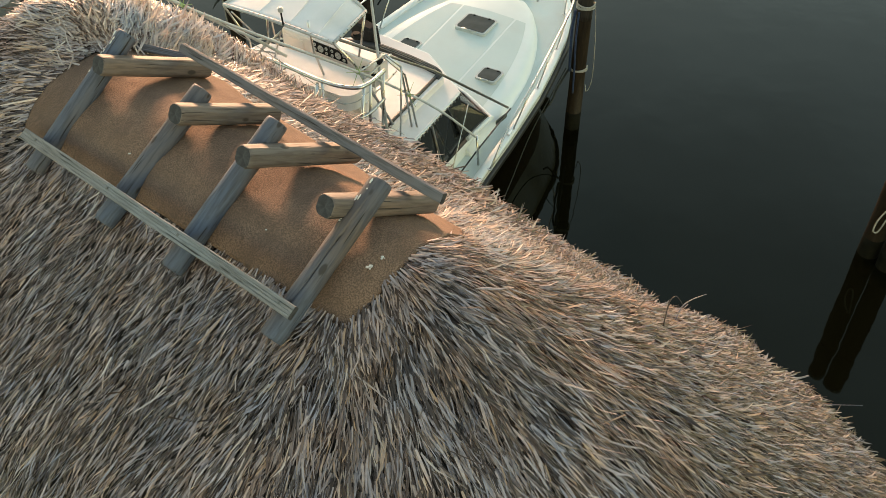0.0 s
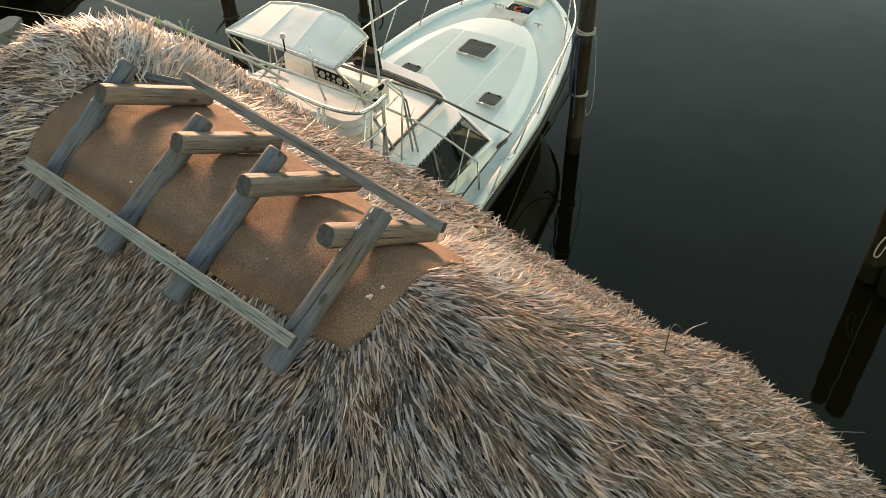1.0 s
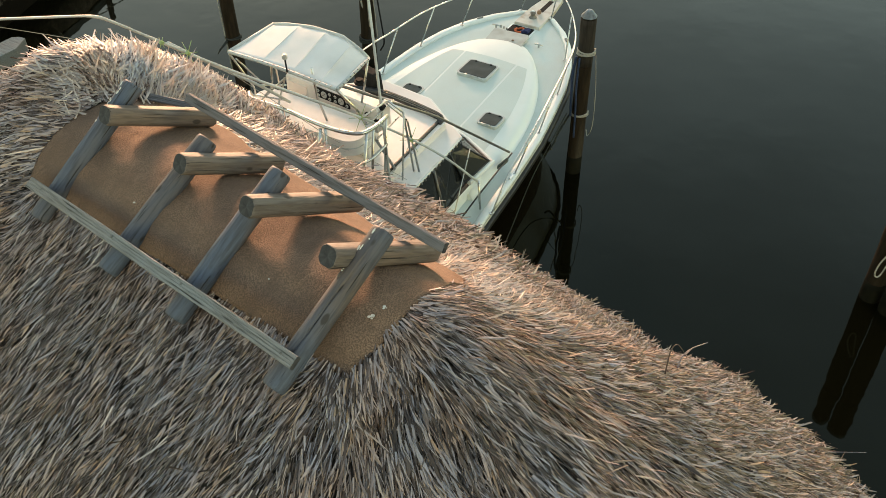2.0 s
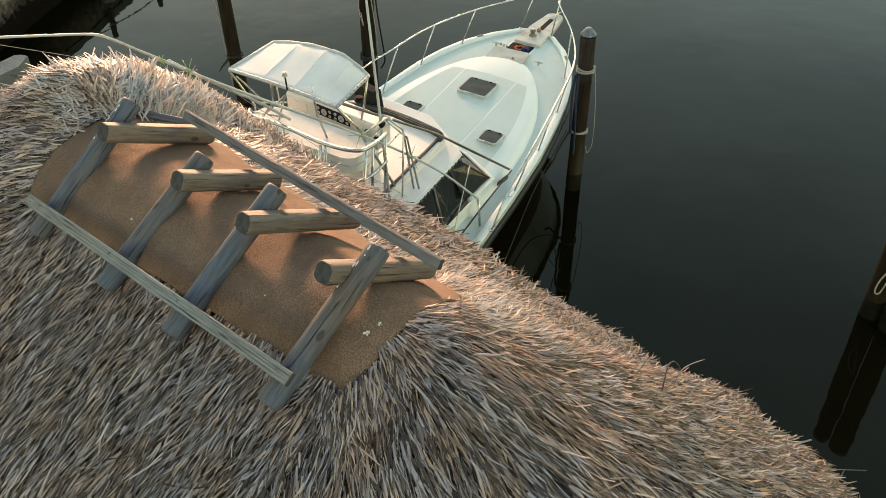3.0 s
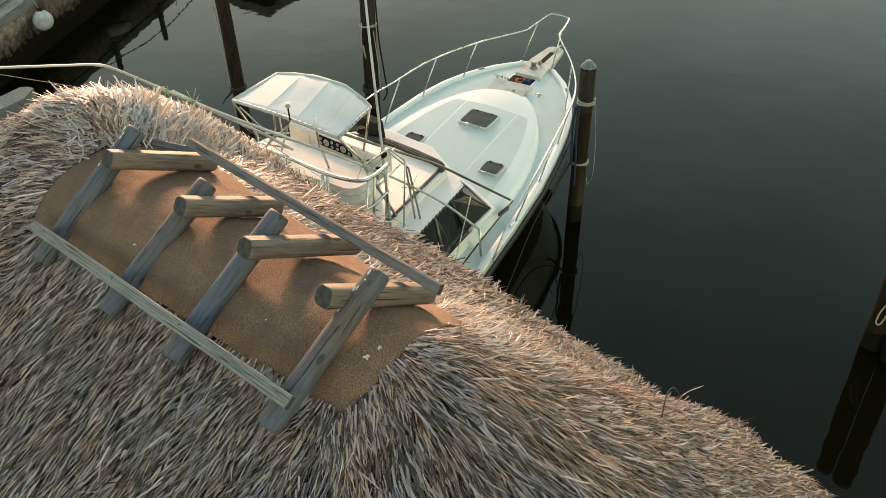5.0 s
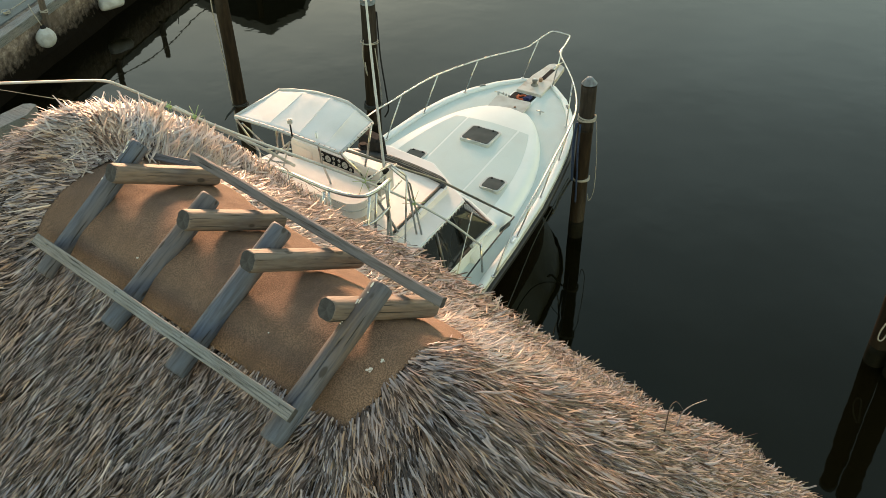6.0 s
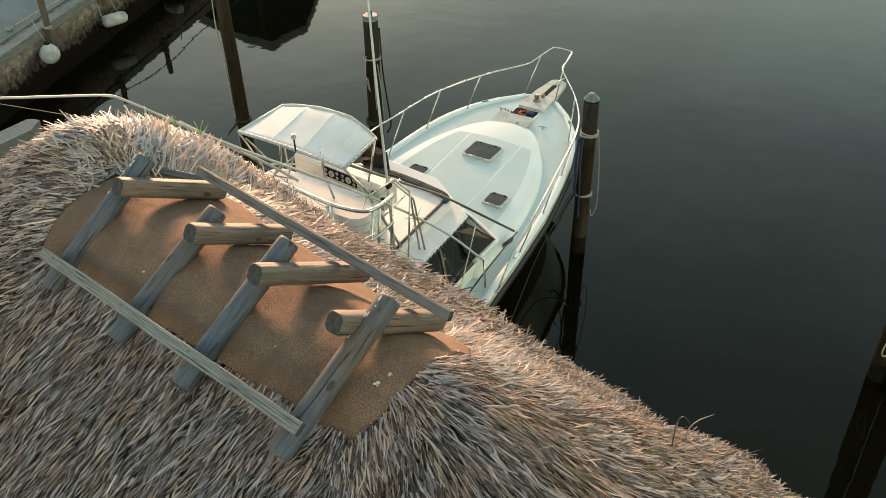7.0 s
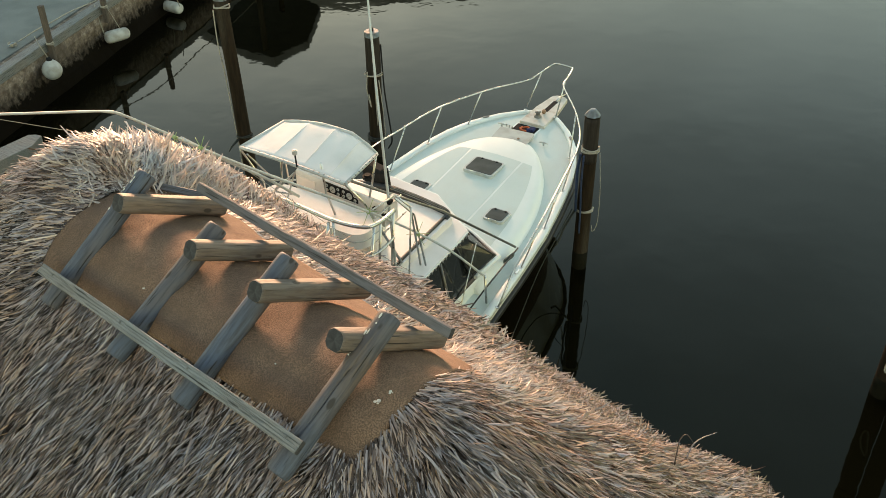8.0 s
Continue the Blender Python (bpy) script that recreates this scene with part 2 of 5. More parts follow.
LID = material("chalky_grey_lid", (0.5, 0.51, 0.47), 0.65, second=(0.43, 0.435, 0.4), scale=5, stain=(0.34, 0.27, 0.2), stain_scale=6, stain_amount=0.35)
RUST = material("rust_stained_gelcoat", (0.36, 0.22, 0.14), 0.6, second=(0.22, 0.12, 0.07), scale=30)
GREEN = material("green_plastic", (0.34, 0.46, 0.2), 0.45, second=(0.28, 0.38, 0.17), scale=20)
PILE = material("tarred_timber_pile", (0.034, 0.023, 0.014), 0.85, ior=1.2, second=(0.014, 0.0095, 0.006), scale=4, stretch=(5, 5, 0.6), fine=0.5, fine_scale=18,
                bump=0.8, stain=(0.1, 0.085, 0.065), stain_scale=1.0, stain_amount=0.6)
PILE_TOP = material("bleached_pile_top", (0.055, 0.045, 0.036), 0.85, ior=1.2, second=(0.02, 0.016, 0.013), scale=5, stretch=(6, 6, 0.5), fine=0.6, fine_scale=18, bump=0.8)
ALGAE = material("wet_algae_timber", (0.014, 0.013, 0.008), 0.85, ior=1.15, second=(0.007, 0.007, 0.005), scale=8, fine=0.4, fine_scale=30, bump=0.8)
CAP = material("weathered_pile_cap", (0.2, 0.26, 0.3), 0.55, second=(0.055, 0.062, 0.07), scale=14, stain=(0.12, 0.11, 0.1), stain_scale=6, stain_amount=0.6, bump=0.4, fine_scale=60)
ROPE = material("pale_mooring_rope", (0.42, 0.39, 0.33), 0.9, second=(0.3, 0.28, 0.24), scale=30, fine=0.5, fine_scale=160, bump=0.8)
BLUEROPE = material("blue_mooring_rope", (0.02, 0.045, 0.1), 0.9, second=(0.012, 0.025, 0.055), scale=30, fine=0.5, fine_scale=160, bump=0.8)
DARKROPE = material("dark_wet_rope", (0.03, 0.035, 0.03), 0.9, second=(0.015, 0.015, 0.015), scale=30)
CONCRETE = material("stained_concrete", (0.38, 0.31, 0.26), 0.9, second=(0.13, 0.092, 0.07), ior=1.15, scale=6, fine=0.8, fine_scale=26, bump=1.0,
                    stain=(0.06, 0.045, 0.035), stain_scale=1.7, stain_amount=0.9)
nt = CONCRETE.node_tree
tide_tc = nt.nodes.new("ShaderNodeTexCoord")
tide_xyz = nt.nodes.new("ShaderNodeSeparateXYZ")
nt.links.new(tide_tc.outputs["Object"], tide_xyz.inputs[0])
tide_noise = nt.nodes.new("ShaderNodeTexNoise")
tide_noise.inputs["Scale"].default_value, tide_noise.inputs["Detail"].default_value = 9.0, 4
nt.links.new(tide_tc.outputs["Object"], tide_noise.inputs["Vector"])
tide_sum = nt.nodes.new("ShaderNodeMath")
tide_sum.operation = "MULTIPLY_ADD"
nt.links.new(tide_noise.outputs["Fac"], tide_sum.inputs[0])
tide_sum.inputs[1].default_value = 0.55
nt.links.new(tide_xyz.outputs[2], tide_sum.inputs[2])
tide_fac = nt.nodes.new("ShaderNodeMapRange")
tide_fac.inputs["From Min"].default_value, tide_fac.inputs["From Max"].default_value = 0.7, 1.12
nt.links.new(tide_sum.outputs[0], tide_fac.inputs["Value"])
tide_mix = nt.nodes.new("ShaderNodeMix")
tide_mix.data_type = "RGBA"
tide_mix.inputs[6].default_value = (0.006, 0.0045, 0.003, 1)
nt.links.new(tide_fac.outputs[0], tide_mix.inputs[0])
wall_bsdf = nt.nodes["Principled BSDF"]
nt.links.new(wall_bsdf.inputs["Base Color"].links[0].from_socket, tide_mix.inputs[7])
nt.links.new(tide_mix.outputs[2], wall_bsdf.inputs["Base Color"])
PAVING = material("grey_concrete_walk", (0.185, 0.2, 0.19), 0.9, second=(0.13, 0.145, 0.14), scale=1.5, fine=0.25, fine_scale=60, bump=0.5,
                  stain=(0.24, 0.24, 0.22), stain_scale=1.1, stain_amount=0.6)
DARKWOOD = material("brown_timber_post", (0.13, 0.1, 0.08), 0.85, second=(0.075, 0.058, 0.046), scale=6, stretch=(6, 6, 0.8), fine=0.5, fine_scale=20, bump=0.7)
EDGEWOOD = timber_material("pale_grey_capping", (0.2, 0.19, 0.175), (0.165, 0.18, 0.178), (0.075, 0.072, 0.068), (6, 0.35, 6), False, 0.63)
FENDER = material("dirty_white_vinyl", (0.47, 0.475, 0.45), 0.5, second=(0.36, 0.355, 0.33), scale=6, stain=(0.2, 0.17, 0.13), stain_scale=5, stain_amount=0.6)
SHED = material("grey_shed_roof", (0.2, 0.2, 0.19), 0.8, second=(0.15, 0.15, 0.145), scale=3)
DROPPING = material("bird_dropping", (0.62, 0.6, 0.55), 0.9, second=(0.4, 0.38, 0.34), scale=60)
ORANGE = material("orange_rope", (0.6, 0.13, 0.05), 0.8, second=(0.45, 0.08, 0.03), scale=40)
NAVY = material("navy_cloth", (0.02, 0.035, 0.12), 0.85, second=(0.015, 0.02, 0.06), scale=30)


# ---- mesh helpers ----
def thing(name, label, category, m=None, group="", kind=""):
    ob = new(name)
    ob.empty_display_size = 0.2
    if m is not None:
        ob.matrix_world = m
    return tagged(ob, label, category, group, kind)


def part(name, bm, mat, parent, label="", smooth=False):
    """Links a bmesh as one mesh object under a thing or a part."""
    me = bpy.data.meshes.new(name)
    bmesh.ops.recalc_face_normals(bm, faces=bm.faces)
    if smooth:
        for f in bm.faces:
            f.smooth = True
    bm.to_mesh(me)
    bm.free()
    for mm in (mat if isinstance(mat, (list, tuple)) else [mat]):
        me.materials.append(mm)
    ob = new(name, me)
    ob.parent = parent
    if label:
        ob["label"] = label
    return ob


def tube(points, r, sides=8, bm=None, closed=False, ends=None, slot=0):
    """A round bar swept along points; r is one radius or one for each point."""
    bm = bm or bmesh.new()
    pts = [Vector(p) for p in points]
    k = len(pts)
    rad = r if isinstance(r, (list, tuple)) else [r] * k
    rings, side = [], None
    for i, p in enumerate(pts):
        a = pts[(i - 1) % k] if closed or i > 0 else p
        b = pts[(i + 1) % k] if closed or i < k - 1 else p
        d = (b - a).normalized()
        if side is None:
            side = d.orthogonal().normalized()
        side = (side - d * side.dot(d)).normalized()
        up = d.cross(side)
        rings.append([bm.verts.new(p + (side * math.cos(w) + up * math.sin(w)) * rad[i]) for w in (2 * math.pi * j / sides for j in range(sides))])
    for i in range(k if closed else k - 1):
        for j in range(sides):
            f = bm.faces.new((rings[i][j], rings[i][(j + 1) % sides], rings[(i + 1) % k][(j + 1) % sides], rings[(i + 1) % k][j]))
            f.smooth = True
            f.material_index = slot
    if not closed:
        for ring in (rings[0], rings[-1]):
            f = bm.faces.new(ring)
            f.material_index = slot if ends is None else ends
    return bm


def smooth_line(points, steps=6):
    """Catmull-Rom points through the given ones."""
    p = [Vector(q) for q in points]
    p = [2 * p[0] - p[1]] + p + [2 * p[-1] - p[-2]]
    out = []
    for i in range(1, len(p) - 2):
        for k in range(steps):
            t = k / steps
            a, b, c, d = p[i - 1:i + 3]
            out.append(0.5 * ((2 * b) + (c - a) * t + (2 * a - 5 * b + 4 * c - d) * t * t + (3 * b - a - 3 * c + d) * t ** 3))
    return out + [p[-2]]


def box(size, m=None, bevel=0.0, bm=None, seg=1):
    own = bmesh.new()
    bmesh.ops.create_cube(own, size=1.0, matrix=Matrix.Diagonal((*size, 1)))
    if bevel:
        bmesh.ops.bevel(own, geom=own.edges[:], offset=bevel, segments=seg, affect="EDGES", profile=0.6)
    own.transform(m or Matrix())
    if bm is None:
        return own
    me = bpy.data.meshes.new("tmp")
    own.to_mesh(me)
    own.free()
    bm.from_mesh(me)
    bpy.data.meshes.remove(me)
    return bm


def slab(outline, z0, z1, bevel=0.0, crown=None, seg=2):
    """A plate with the given outline (x, y), bevelled on top; crown(x, y) lifts its top."""
    bm = bmesh.new()
    low = [bm.verts.new((x, y, z0)) for x, y in outline]
    top = [bm.verts.new((x, y, z1)) for x, y in outline]
    k = len(outline)
    bm.faces.new(low[::-1])
    cap = bm.faces.new(top)
    for i in range(k):
        bm.faces.new((low[i], low[(i + 1) % k], top[(i + 1) % k], top[i]))
    if bevel:
        bmesh.ops.bevel(bm, geom=list(cap.edges), offset=bevel, segments=seg, affect="EDGES", profile=0.5)
    if crown:
        for v in bm.verts:
            v.co.z += crown(v.co.x, v.co.y)
    return bm


def rounded(x0, y0, x1, y1, r, n=5):
    """A rounded rectangle's outline."""
    out = []
    for cx, cy, a in ((x1 - r, y1 - r, 0), (x0 + r, y1 - r, 90), (x0 + r, y0 + r, 180), (x1 - r, y0 + r, 270)):
        for i in range(n + 1):
            w = radians(a + 90 * i / n)
            out.append((cx + r * math.cos(w), cy + r * math.sin(w)))
    return out


def disc(r, h, m, sides=20, bevel=0.0):
    bm = bmesh.new()
    bmesh.ops.create_cone(bm, cap_ends=True, segments=sides, radius1=r, radius2=r, depth=h)
    if bevel:
        bmesh.ops.bevel(bm, geom=[e for e in bm.edges if abs(e.verts[0].co.z - e.verts[1].co.z) < 1e-6], offset=bevel, segments=2, affect="EDGES")
    bm.transform(m)
    return bm


def fast_mesh(name, verts, quads, mat):
    """A mesh from arrays: verts (n, 3), quads (m, 4)."""
    me = bpy.data.meshes.new(name)
    me.vertices.add(len(verts))
    me.vertices.foreach_set("co", np.ascontiguousarray(verts, dtype=np.float32).ravel())
    me.loops.add(len(quads) * 4)
    me.loops.foreach_set("vertex_index", np.ascontiguousarray(quads, dtype=np.int32).ravel())
    me.polygons.add(len(quads))
    me.polygons.foreach_set("loop_start", np.arange(0, len(quads) * 4, 4, dtype=np.int32))
    me.polygons.foreach_set("loop_total", np.full(len(quads), 4, dtype=np.int32))
    me.update(calc_edges=True)
    me.materials.append(mat)
    return me


# ---- water ----
bm = bmesh.new()
bmesh.ops.create_grid(bm, x_segments=1, y_segments=1, size=1500)
me = bpy.data.meshes.new("water")
bm.to_mesh(me)
bm.free()
me.materials.append(WATER)
tagged(new("water", me), "dark still harbour water with faint ripples", "water", kind="structure")

# ---- thatched hut ----
# local x runs across the ridge (away from the walker's side), y along the ridge, z up from the water
HUT = Matrix.Rotation(radians(48.7), 4, "Z") @ Matrix.Translation((1.92, 3.1, 0))
RIDGE0, RIDGE1, TOP, EAVE = -1.05, 1.15, 5.785, 3.75
PROFILE_D = np.linspace(0, 5, 1001)
PROFILE_A = np.radians(np.interp(PROFILE_D, [0, 0.1, 0.25, 0.9, 1.6, 3.0], [0, 13, 27, 31, 47.5, 46]))
PROFILE_Z = TOP - np.concatenate([[0], np.cumsum(np.tan(PROFILE_A[:-1]) * 0.005)])


def ridge_distance(x, y):
    over = np.where(y < RIDGE0, y - RIDGE0, np.where(y > RIDGE1, y - RIDGE1, 0.0))
    return np.hypot(x, over)


def roof_height(x, y, mound=True):
    """Height of the thatch bed over a place of the hut's plan, with or without the heap at the ridge's far end."""
    x, y = np.asarray(x, float), np.asarray(y, float)
    z = np.interp(ridge_distance(x, y), PROFILE_D, PROFILE_Z)
    d = ridge_distance(x, y)
    z = z - 0.045 * np.clip((d - 0.45) / 0.5, 0, 1)
    z = z - (0.04 + 0.015 * np.clip(y + 0.5, 0, 1.5)) * np.clip((-x - 0.28) / 0.15, 0, 1) * np.clip((1.6 + x) / 0.8, 0, 1)
    z = z - 0.145 * np.clip((x - 0.25) / 0.5, 0, 1) * np.clip((0.5 - y) / 0.9, 0, 1) * np.clip((2.9 - d) / 1.2, 0.15, 1)
    z = z + 0.05 * np.clip((x - 0.3) / 0.5, 0, 1) * np.clip((y - 0.2) / 0.8, 0, 1)
    z = z - 0.035 * np.clip((-0.9 - y) / 0.4, 0, 1) * np.clip((d - 0.4) / 0.4, 0, 1) * np.clip((x + 0.6) / 0.6, 0, 1)
    z = z - 0.05 * np.exp(-((x - 1.1) / 0.4) ** 2 - ((y + 1.6) / 0.5) ** 2)
    flank = np.clip((x - 0.9) / 0.9, 0, 1)
    z = z - flank * ((0.08 + 0.07 * np.clip((x - 1.8) / 1.9, 0, 1)) * np.clip((y + 1.5) / 0.4, 0, 1) + 0.12 * np.exp(-((y - 1.05) / 0.35) ** 2) + 0.11 * np.exp(-((y + 1.05) / 0.35) ** 2))
    z = z + 0.085 * np.exp(-((x - 1.7) / 0.8) ** 2 - ((y - 0.45) / 0.6) ** 2) + 0.08 * np.exp(-((x - 2.5) / 0.6) ** 2 - ((y - 0.35) / 0.5) ** 2)
    z = z - 0.10 * np.exp(-((x - 3.5) / 0.35) ** 2 - ((y + 1.97) / 0.2) ** 2)
    if mound:
        over = np.clip(y - 1.06, 0, None)
        z = z + 0.80 * over * np.exp(-(over / 0.938) ** 2) * np.exp(-((x - 0.316) / 1.526) ** 2) + 0.08 * np.exp(-((x - 0.342) / 0.673) ** 2 - ((y - 1.33) / 0.17) ** 2)
    return z + 0.018 * np.sin(3.1 * x + 1.3 * y) * np.sin(2.3 * y - 0.7) * np.clip(ridge_distance(x, y) - 0.5, 0, 1)


def roof_normal(x, y):
    e = 0.02
    gx = (roof_height(x + e, y) - roof_height(x - e, y)) / (2 * e)
    gy = (roof_height(x, y + e) - roof_height(x, y - e)) / (2 * e)
    n = np.stack([-gx, -gy, np.ones_like(gx)], -1)
    return n / np.linalg.norm(n, axis=-1, keepdims=True)


hut = thing("thatched_hut", "hut with a weathered grey palm-thatch hip roof beside the water", "hut", HUT)


def roof_bed():
    """The closed bed that carries the leaves: rings round the ridge from the crest to the eave, and an underside."""
    bm = bmesh.new()
    outline = []
    for i in range(25):
        w = math.pi * i / 24
        outline.append((RIDGE0, math.cos(w + math.pi), -math.sin(w)))
    for i in range(9):
        outline.append((RIDGE0 + (RIDGE1 - RIDGE0) * (i + 1) / 10, 1.0, 0.0))
    for i in range(25):
        w = math.pi * i / 24
        outline.append((RIDGE1, math.cos(w), math.sin(w)))
    for i in range(9):
        outline.append((RIDGE1 - (RIDGE1 - RIDGE0) * (i + 1) / 10, -1.0, 0.0))
    rings = []
    for d in [0.04, 0.1, 0.2, 0.3, 0.45, 0.6, 0.8, 1.0, 1.25, 1.5, 1.8, 2.1, 2.5, 2.9, 3.3, EAVE]:
        rings.append([bm.verts.new((dx * d, y0 + dy * d, float(roof_height(dx * d, y0 + dy * d)) - (0.15 if d < 0.35 and y0 + dy * d > 0.8 else 0.06))) for y0, dx, dy in outline])
    rings.append([bm.verts.new((v.co.x * 0.98, v.co.y * 0.985, v.co.z - 0.28)) for v in rings[-1]])
    rings.append([bm.verts.new((v.co.x * 0.1, v.co.y * 0.3, TOP - 0.45)) for v in rings[-1]])
    k = len(outline)
    for a, b in zip(rings, rings[1:]):
        for j in range(k):
            bm.faces.new((a[j], a[(j + 1) % k], b[(j + 1) % k], b[j]))
    bm.faces.new(rings[0])
    bm.faces.new(rings[-1])
    return bm


part("roof_bed", roof_bed(), UNDER, hut, "packed thatch bed under the leaves, darkened for the shade between them")


def blades(x, y, rng, length, width, lift, wild, heap=0.0):
    """Palm-leaf strips rooted at x, y: arrays of vertices and faces. Each is a folded, tapering, bent strip that lies down the slope."""
    n = len(x)
    nor = roof_normal(x, y)
    # the leaves fan out from the ridge line and, at its far end, from the first log's head
    yc = np.clip(y, RIDGE0, 0.75)
    fan = np.stack([x - 0.25 * np.clip((yc - 0.2) / 0.55, 0, 1), y - yc, np.zeros_like(x)], -1)
    down = fan - nor * np.sum(fan * nor, -1, keepdims=True)
    down[:, 2] = np.minimum(down[:, 2], 0.15 * down[:, 2])
    down /= np.linalg.norm(down, axis=1, keepdims=True) + 1e-9
    side = np.cross(nor, down)
    tuft = np.sin(9.1 * x + 2.2 * np.sin(6.7 * y)) * np.cos(8.3 * y + 1.9 * np.sin(5.9 * x)) + 0.6 * np.sin(23 * x + 3 * np.sin(17 * y)) * np.cos(21 * y)
    turn = rng.normal(0, wild, n) + 0.19 * tuft
    head = down * np.cos(turn)[:, None] + side * np.sin(turn)[:, None]
    across = side * np.cos(turn)[:, None] - down * np.sin(turn)[:, None]
    roll = rng.normal(0, 0.22, n) + 0.12 * tuft
    flat = across * np.cos(roll)[:, None] + nor * np.sin(roll)[:, None]
    rise = nor * np.cos(roll)[:, None] - across * np.sin(roll)[:, None]
    root = np.stack([x, y, roof_height(x, y)], -1) + nor * (rng.uniform(-0.055, 0.016, n) + 0.014 * tuft)[:, None]
    root[:, 2] += heap * np.exp(-((x - 0.4) / 0.36) ** 2 - ((y - 1.36) / 0.28) ** 2) * rng.uniform(0.2, 1.0, n)
    bend = rng.normal(0, 0.12, n)
    sweep = rng.normal(0, 0.17, n)
    fold = rng.uniform(0.05, 0.5, n)
    end = rng.uniform(0.02, 0.45, n)
    skew = rng.uniform(-0.06, 0.06, n) * length
    rows = []
    for t, w in ((0.0, 0.8), (0.55, 1.0), (1.0, 0.0)):
        mid = (root + head * (length * t)[:, None] + nor * (length * (lift * t + bend * t * t))[:, None] + across * (length * sweep * t * t)[:, None])
        half = width * (w if t < 1 else end) / 2
        cut = (skew * (t == 1))[:, None]
        rows += [mid - flat * half[:, None] - head * cut, mid + rise * (half * fold)[:, None], mid + flat * half[:, None] + head * cut]
    verts = np.stack(rows, 1)
    base = np.array([[0, 1, 4, 3], [1, 2, 5, 4], [3, 4, 7, 6], [4, 5, 8, 7]])
    quads = (np.arange(n) * 9)[:, None, None] + base[None]
    return verts.reshape(-1, 3), quads.reshape(-1, 4)


def scatter(rng, count, keep):
    """Places over the roof's plan, even over the slope, for which keep(x, y, d) holds."""
    xs, ys = [], []
    got = 0
    while got < count:
        x = rng.uniform(-EAVE, EAVE, count * 2)
        y = rng.uniform(RIDGE0 - EAVE, RIDGE1 + EAVE, count * 2)
        d = ridge_distance(x, y)
        ok = (d < EAVE) & keep(x, y, d)
        xs.append(x[ok])
        ys.append(y[ok])
        got += ok.sum()
    return np.concatenate(xs)[:count], np.concatenate(ys)[:count]


def under_mat(x, y):
    return (x > -0.30 - 0.042 * (y + 1.2)) & (x < mat_far(y) - 0.05) & (y > mat_end(x) + 0.02) & (y < 1.045 + 0.11 * (x + 0.4))


def mat_end(x):
    """The mat's end across the ridge."""
    a = np.clip((x + 0.318) / 1.02, 0, 1)
    return -1.213 + 0.13 * a + 0.09 * a ** 3 - 0.05 * np.sin(math.pi * a ** 0.8)


def mat_far(y):
    """The mat's wavy lower edge on the far slope."""
    return np.interp(y, [-0.9, -0.5, -0.2, 0.1, 0.4, 0.66, 0.82, 1.1], [0.70, 0.68, 0.66, 0.59, 0.53, 0.6, 0.56, 0.5])


def near_side(x, y):
    return ((x < 1.5) & (y < 3.2) & (x > -2.9)) | ((y < -0.4) & (x < 3.1))


rng = np.random.default_rng(7)
x, y = scatter(rng, 250000, lambda x, y, d: near_side(x, y) & ~under_mat(x, y))
n = len(x)
hip = np.clip((-0.9 - y) / 0.6, 0, 1) + 0.4 * np.clip((y - 0.9) / 0.4, 0, 1) + 0.9 * np.clip((x - 0.35) / 0.5, 0, 1) * np.clip((-0.5 - y) / 0.4, 0, 1)
v1, q1 = blades(x, y, rng, rng.uniform(0.035, 0.1, n) * (1 + 0.5 * hip), np.clip(rng.lognormal(-5.45, 0.5, n), 0.002, 0.014) * (1 + 0.3 * hip), rng.uniform(0.02, 0.19, n) * (1 - 0.2 * hip), 0.14 - 0.03 * hip)
x, y = scatter(rng, 30000, lambda x, y, d: ~near_side(x, y))
n = len(x)
v2, q2 = blades(x, y, rng, rng.uniform(0.14, 0.28, n), rng.uniform(0.009, 0.018, n), rng.uniform(0.02, 0.14, n), 0.14)
# broad flat strips
x, y = scatter(rng, 42000, lambda x, y, d: near_side(x, y) & ~under_mat(x, y))
n = len(x)
hip = np.clip((-0.9 - y) / 0.6, 0, 1) + 0.4 * np.clip((y - 0.9) / 0.4, 0, 1) + 0.9 * np.clip((x - 0.35) / 0.5, 0, 1) * np.clip((-0.5 - y) / 0.4, 0, 1)
v6, q6 = blades(x, y, rng, rng.uniform(0.045, 0.115, n) * (1 + 0.5 * hip), rng.uniform(0.006, 0.0125, n) * (1 + 0.25 * hip), rng.uniform(0.02, 0.13, n), 0.08)
# stray and broader strips that lie on top or stand off the slope
x, y = scatter(rng, 3000, lambda x, y, d: near_side(x, y) & ~under_mat(x, y))
n = len(x)
v3, q3 = blades(x, y, rng, rng.uniform(0.09, 0.24, n), rng.uniform(0.004, 0.011, n), rng.uniform(0.1, 0.32, n), 0.3)
# the bristling tuft at the ridge's far end: broad pale leaves in overlapping clumps
x, y = rng.normal(0.35, 0.4, 9000), 1.0 + np.abs(rng.normal(0, 0.36, 9000))
sel = ~under_mat(x, y) & (y > 1.0) & (x > 0.3 * (1.2 - y))
x, y = x[sel], y[sel]
n = len(x)
v4, q4 = blades(x, y, rng, rng.uniform(0.07, 0.16, n), rng.uniform(0.005, 0.013, n), rng.uniform(-0.06, 0.13, n), 0.36, 0.02)
# loose strips that cover the crown where the slopes part
x, y = rng.normal(0.1, 0.3, 2600), 1.0 + np.abs(rng.normal(0, 0.18, 2600))
sel = ~under_mat(x, y) & (x > -0.1)
x, y = x[sel], y[sel]
n = len(x)
v8, q8 = blades(x, y, rng, rng.uniform(0.07, 0.15, n), rng.uniform(0.006, 0.014, n), rng.uniform(-0.05, 0.15, n), 0.6)
v4, q4 = np.concatenate([v4, v8]), np.concatenate([q4, q8 + len(v4)])
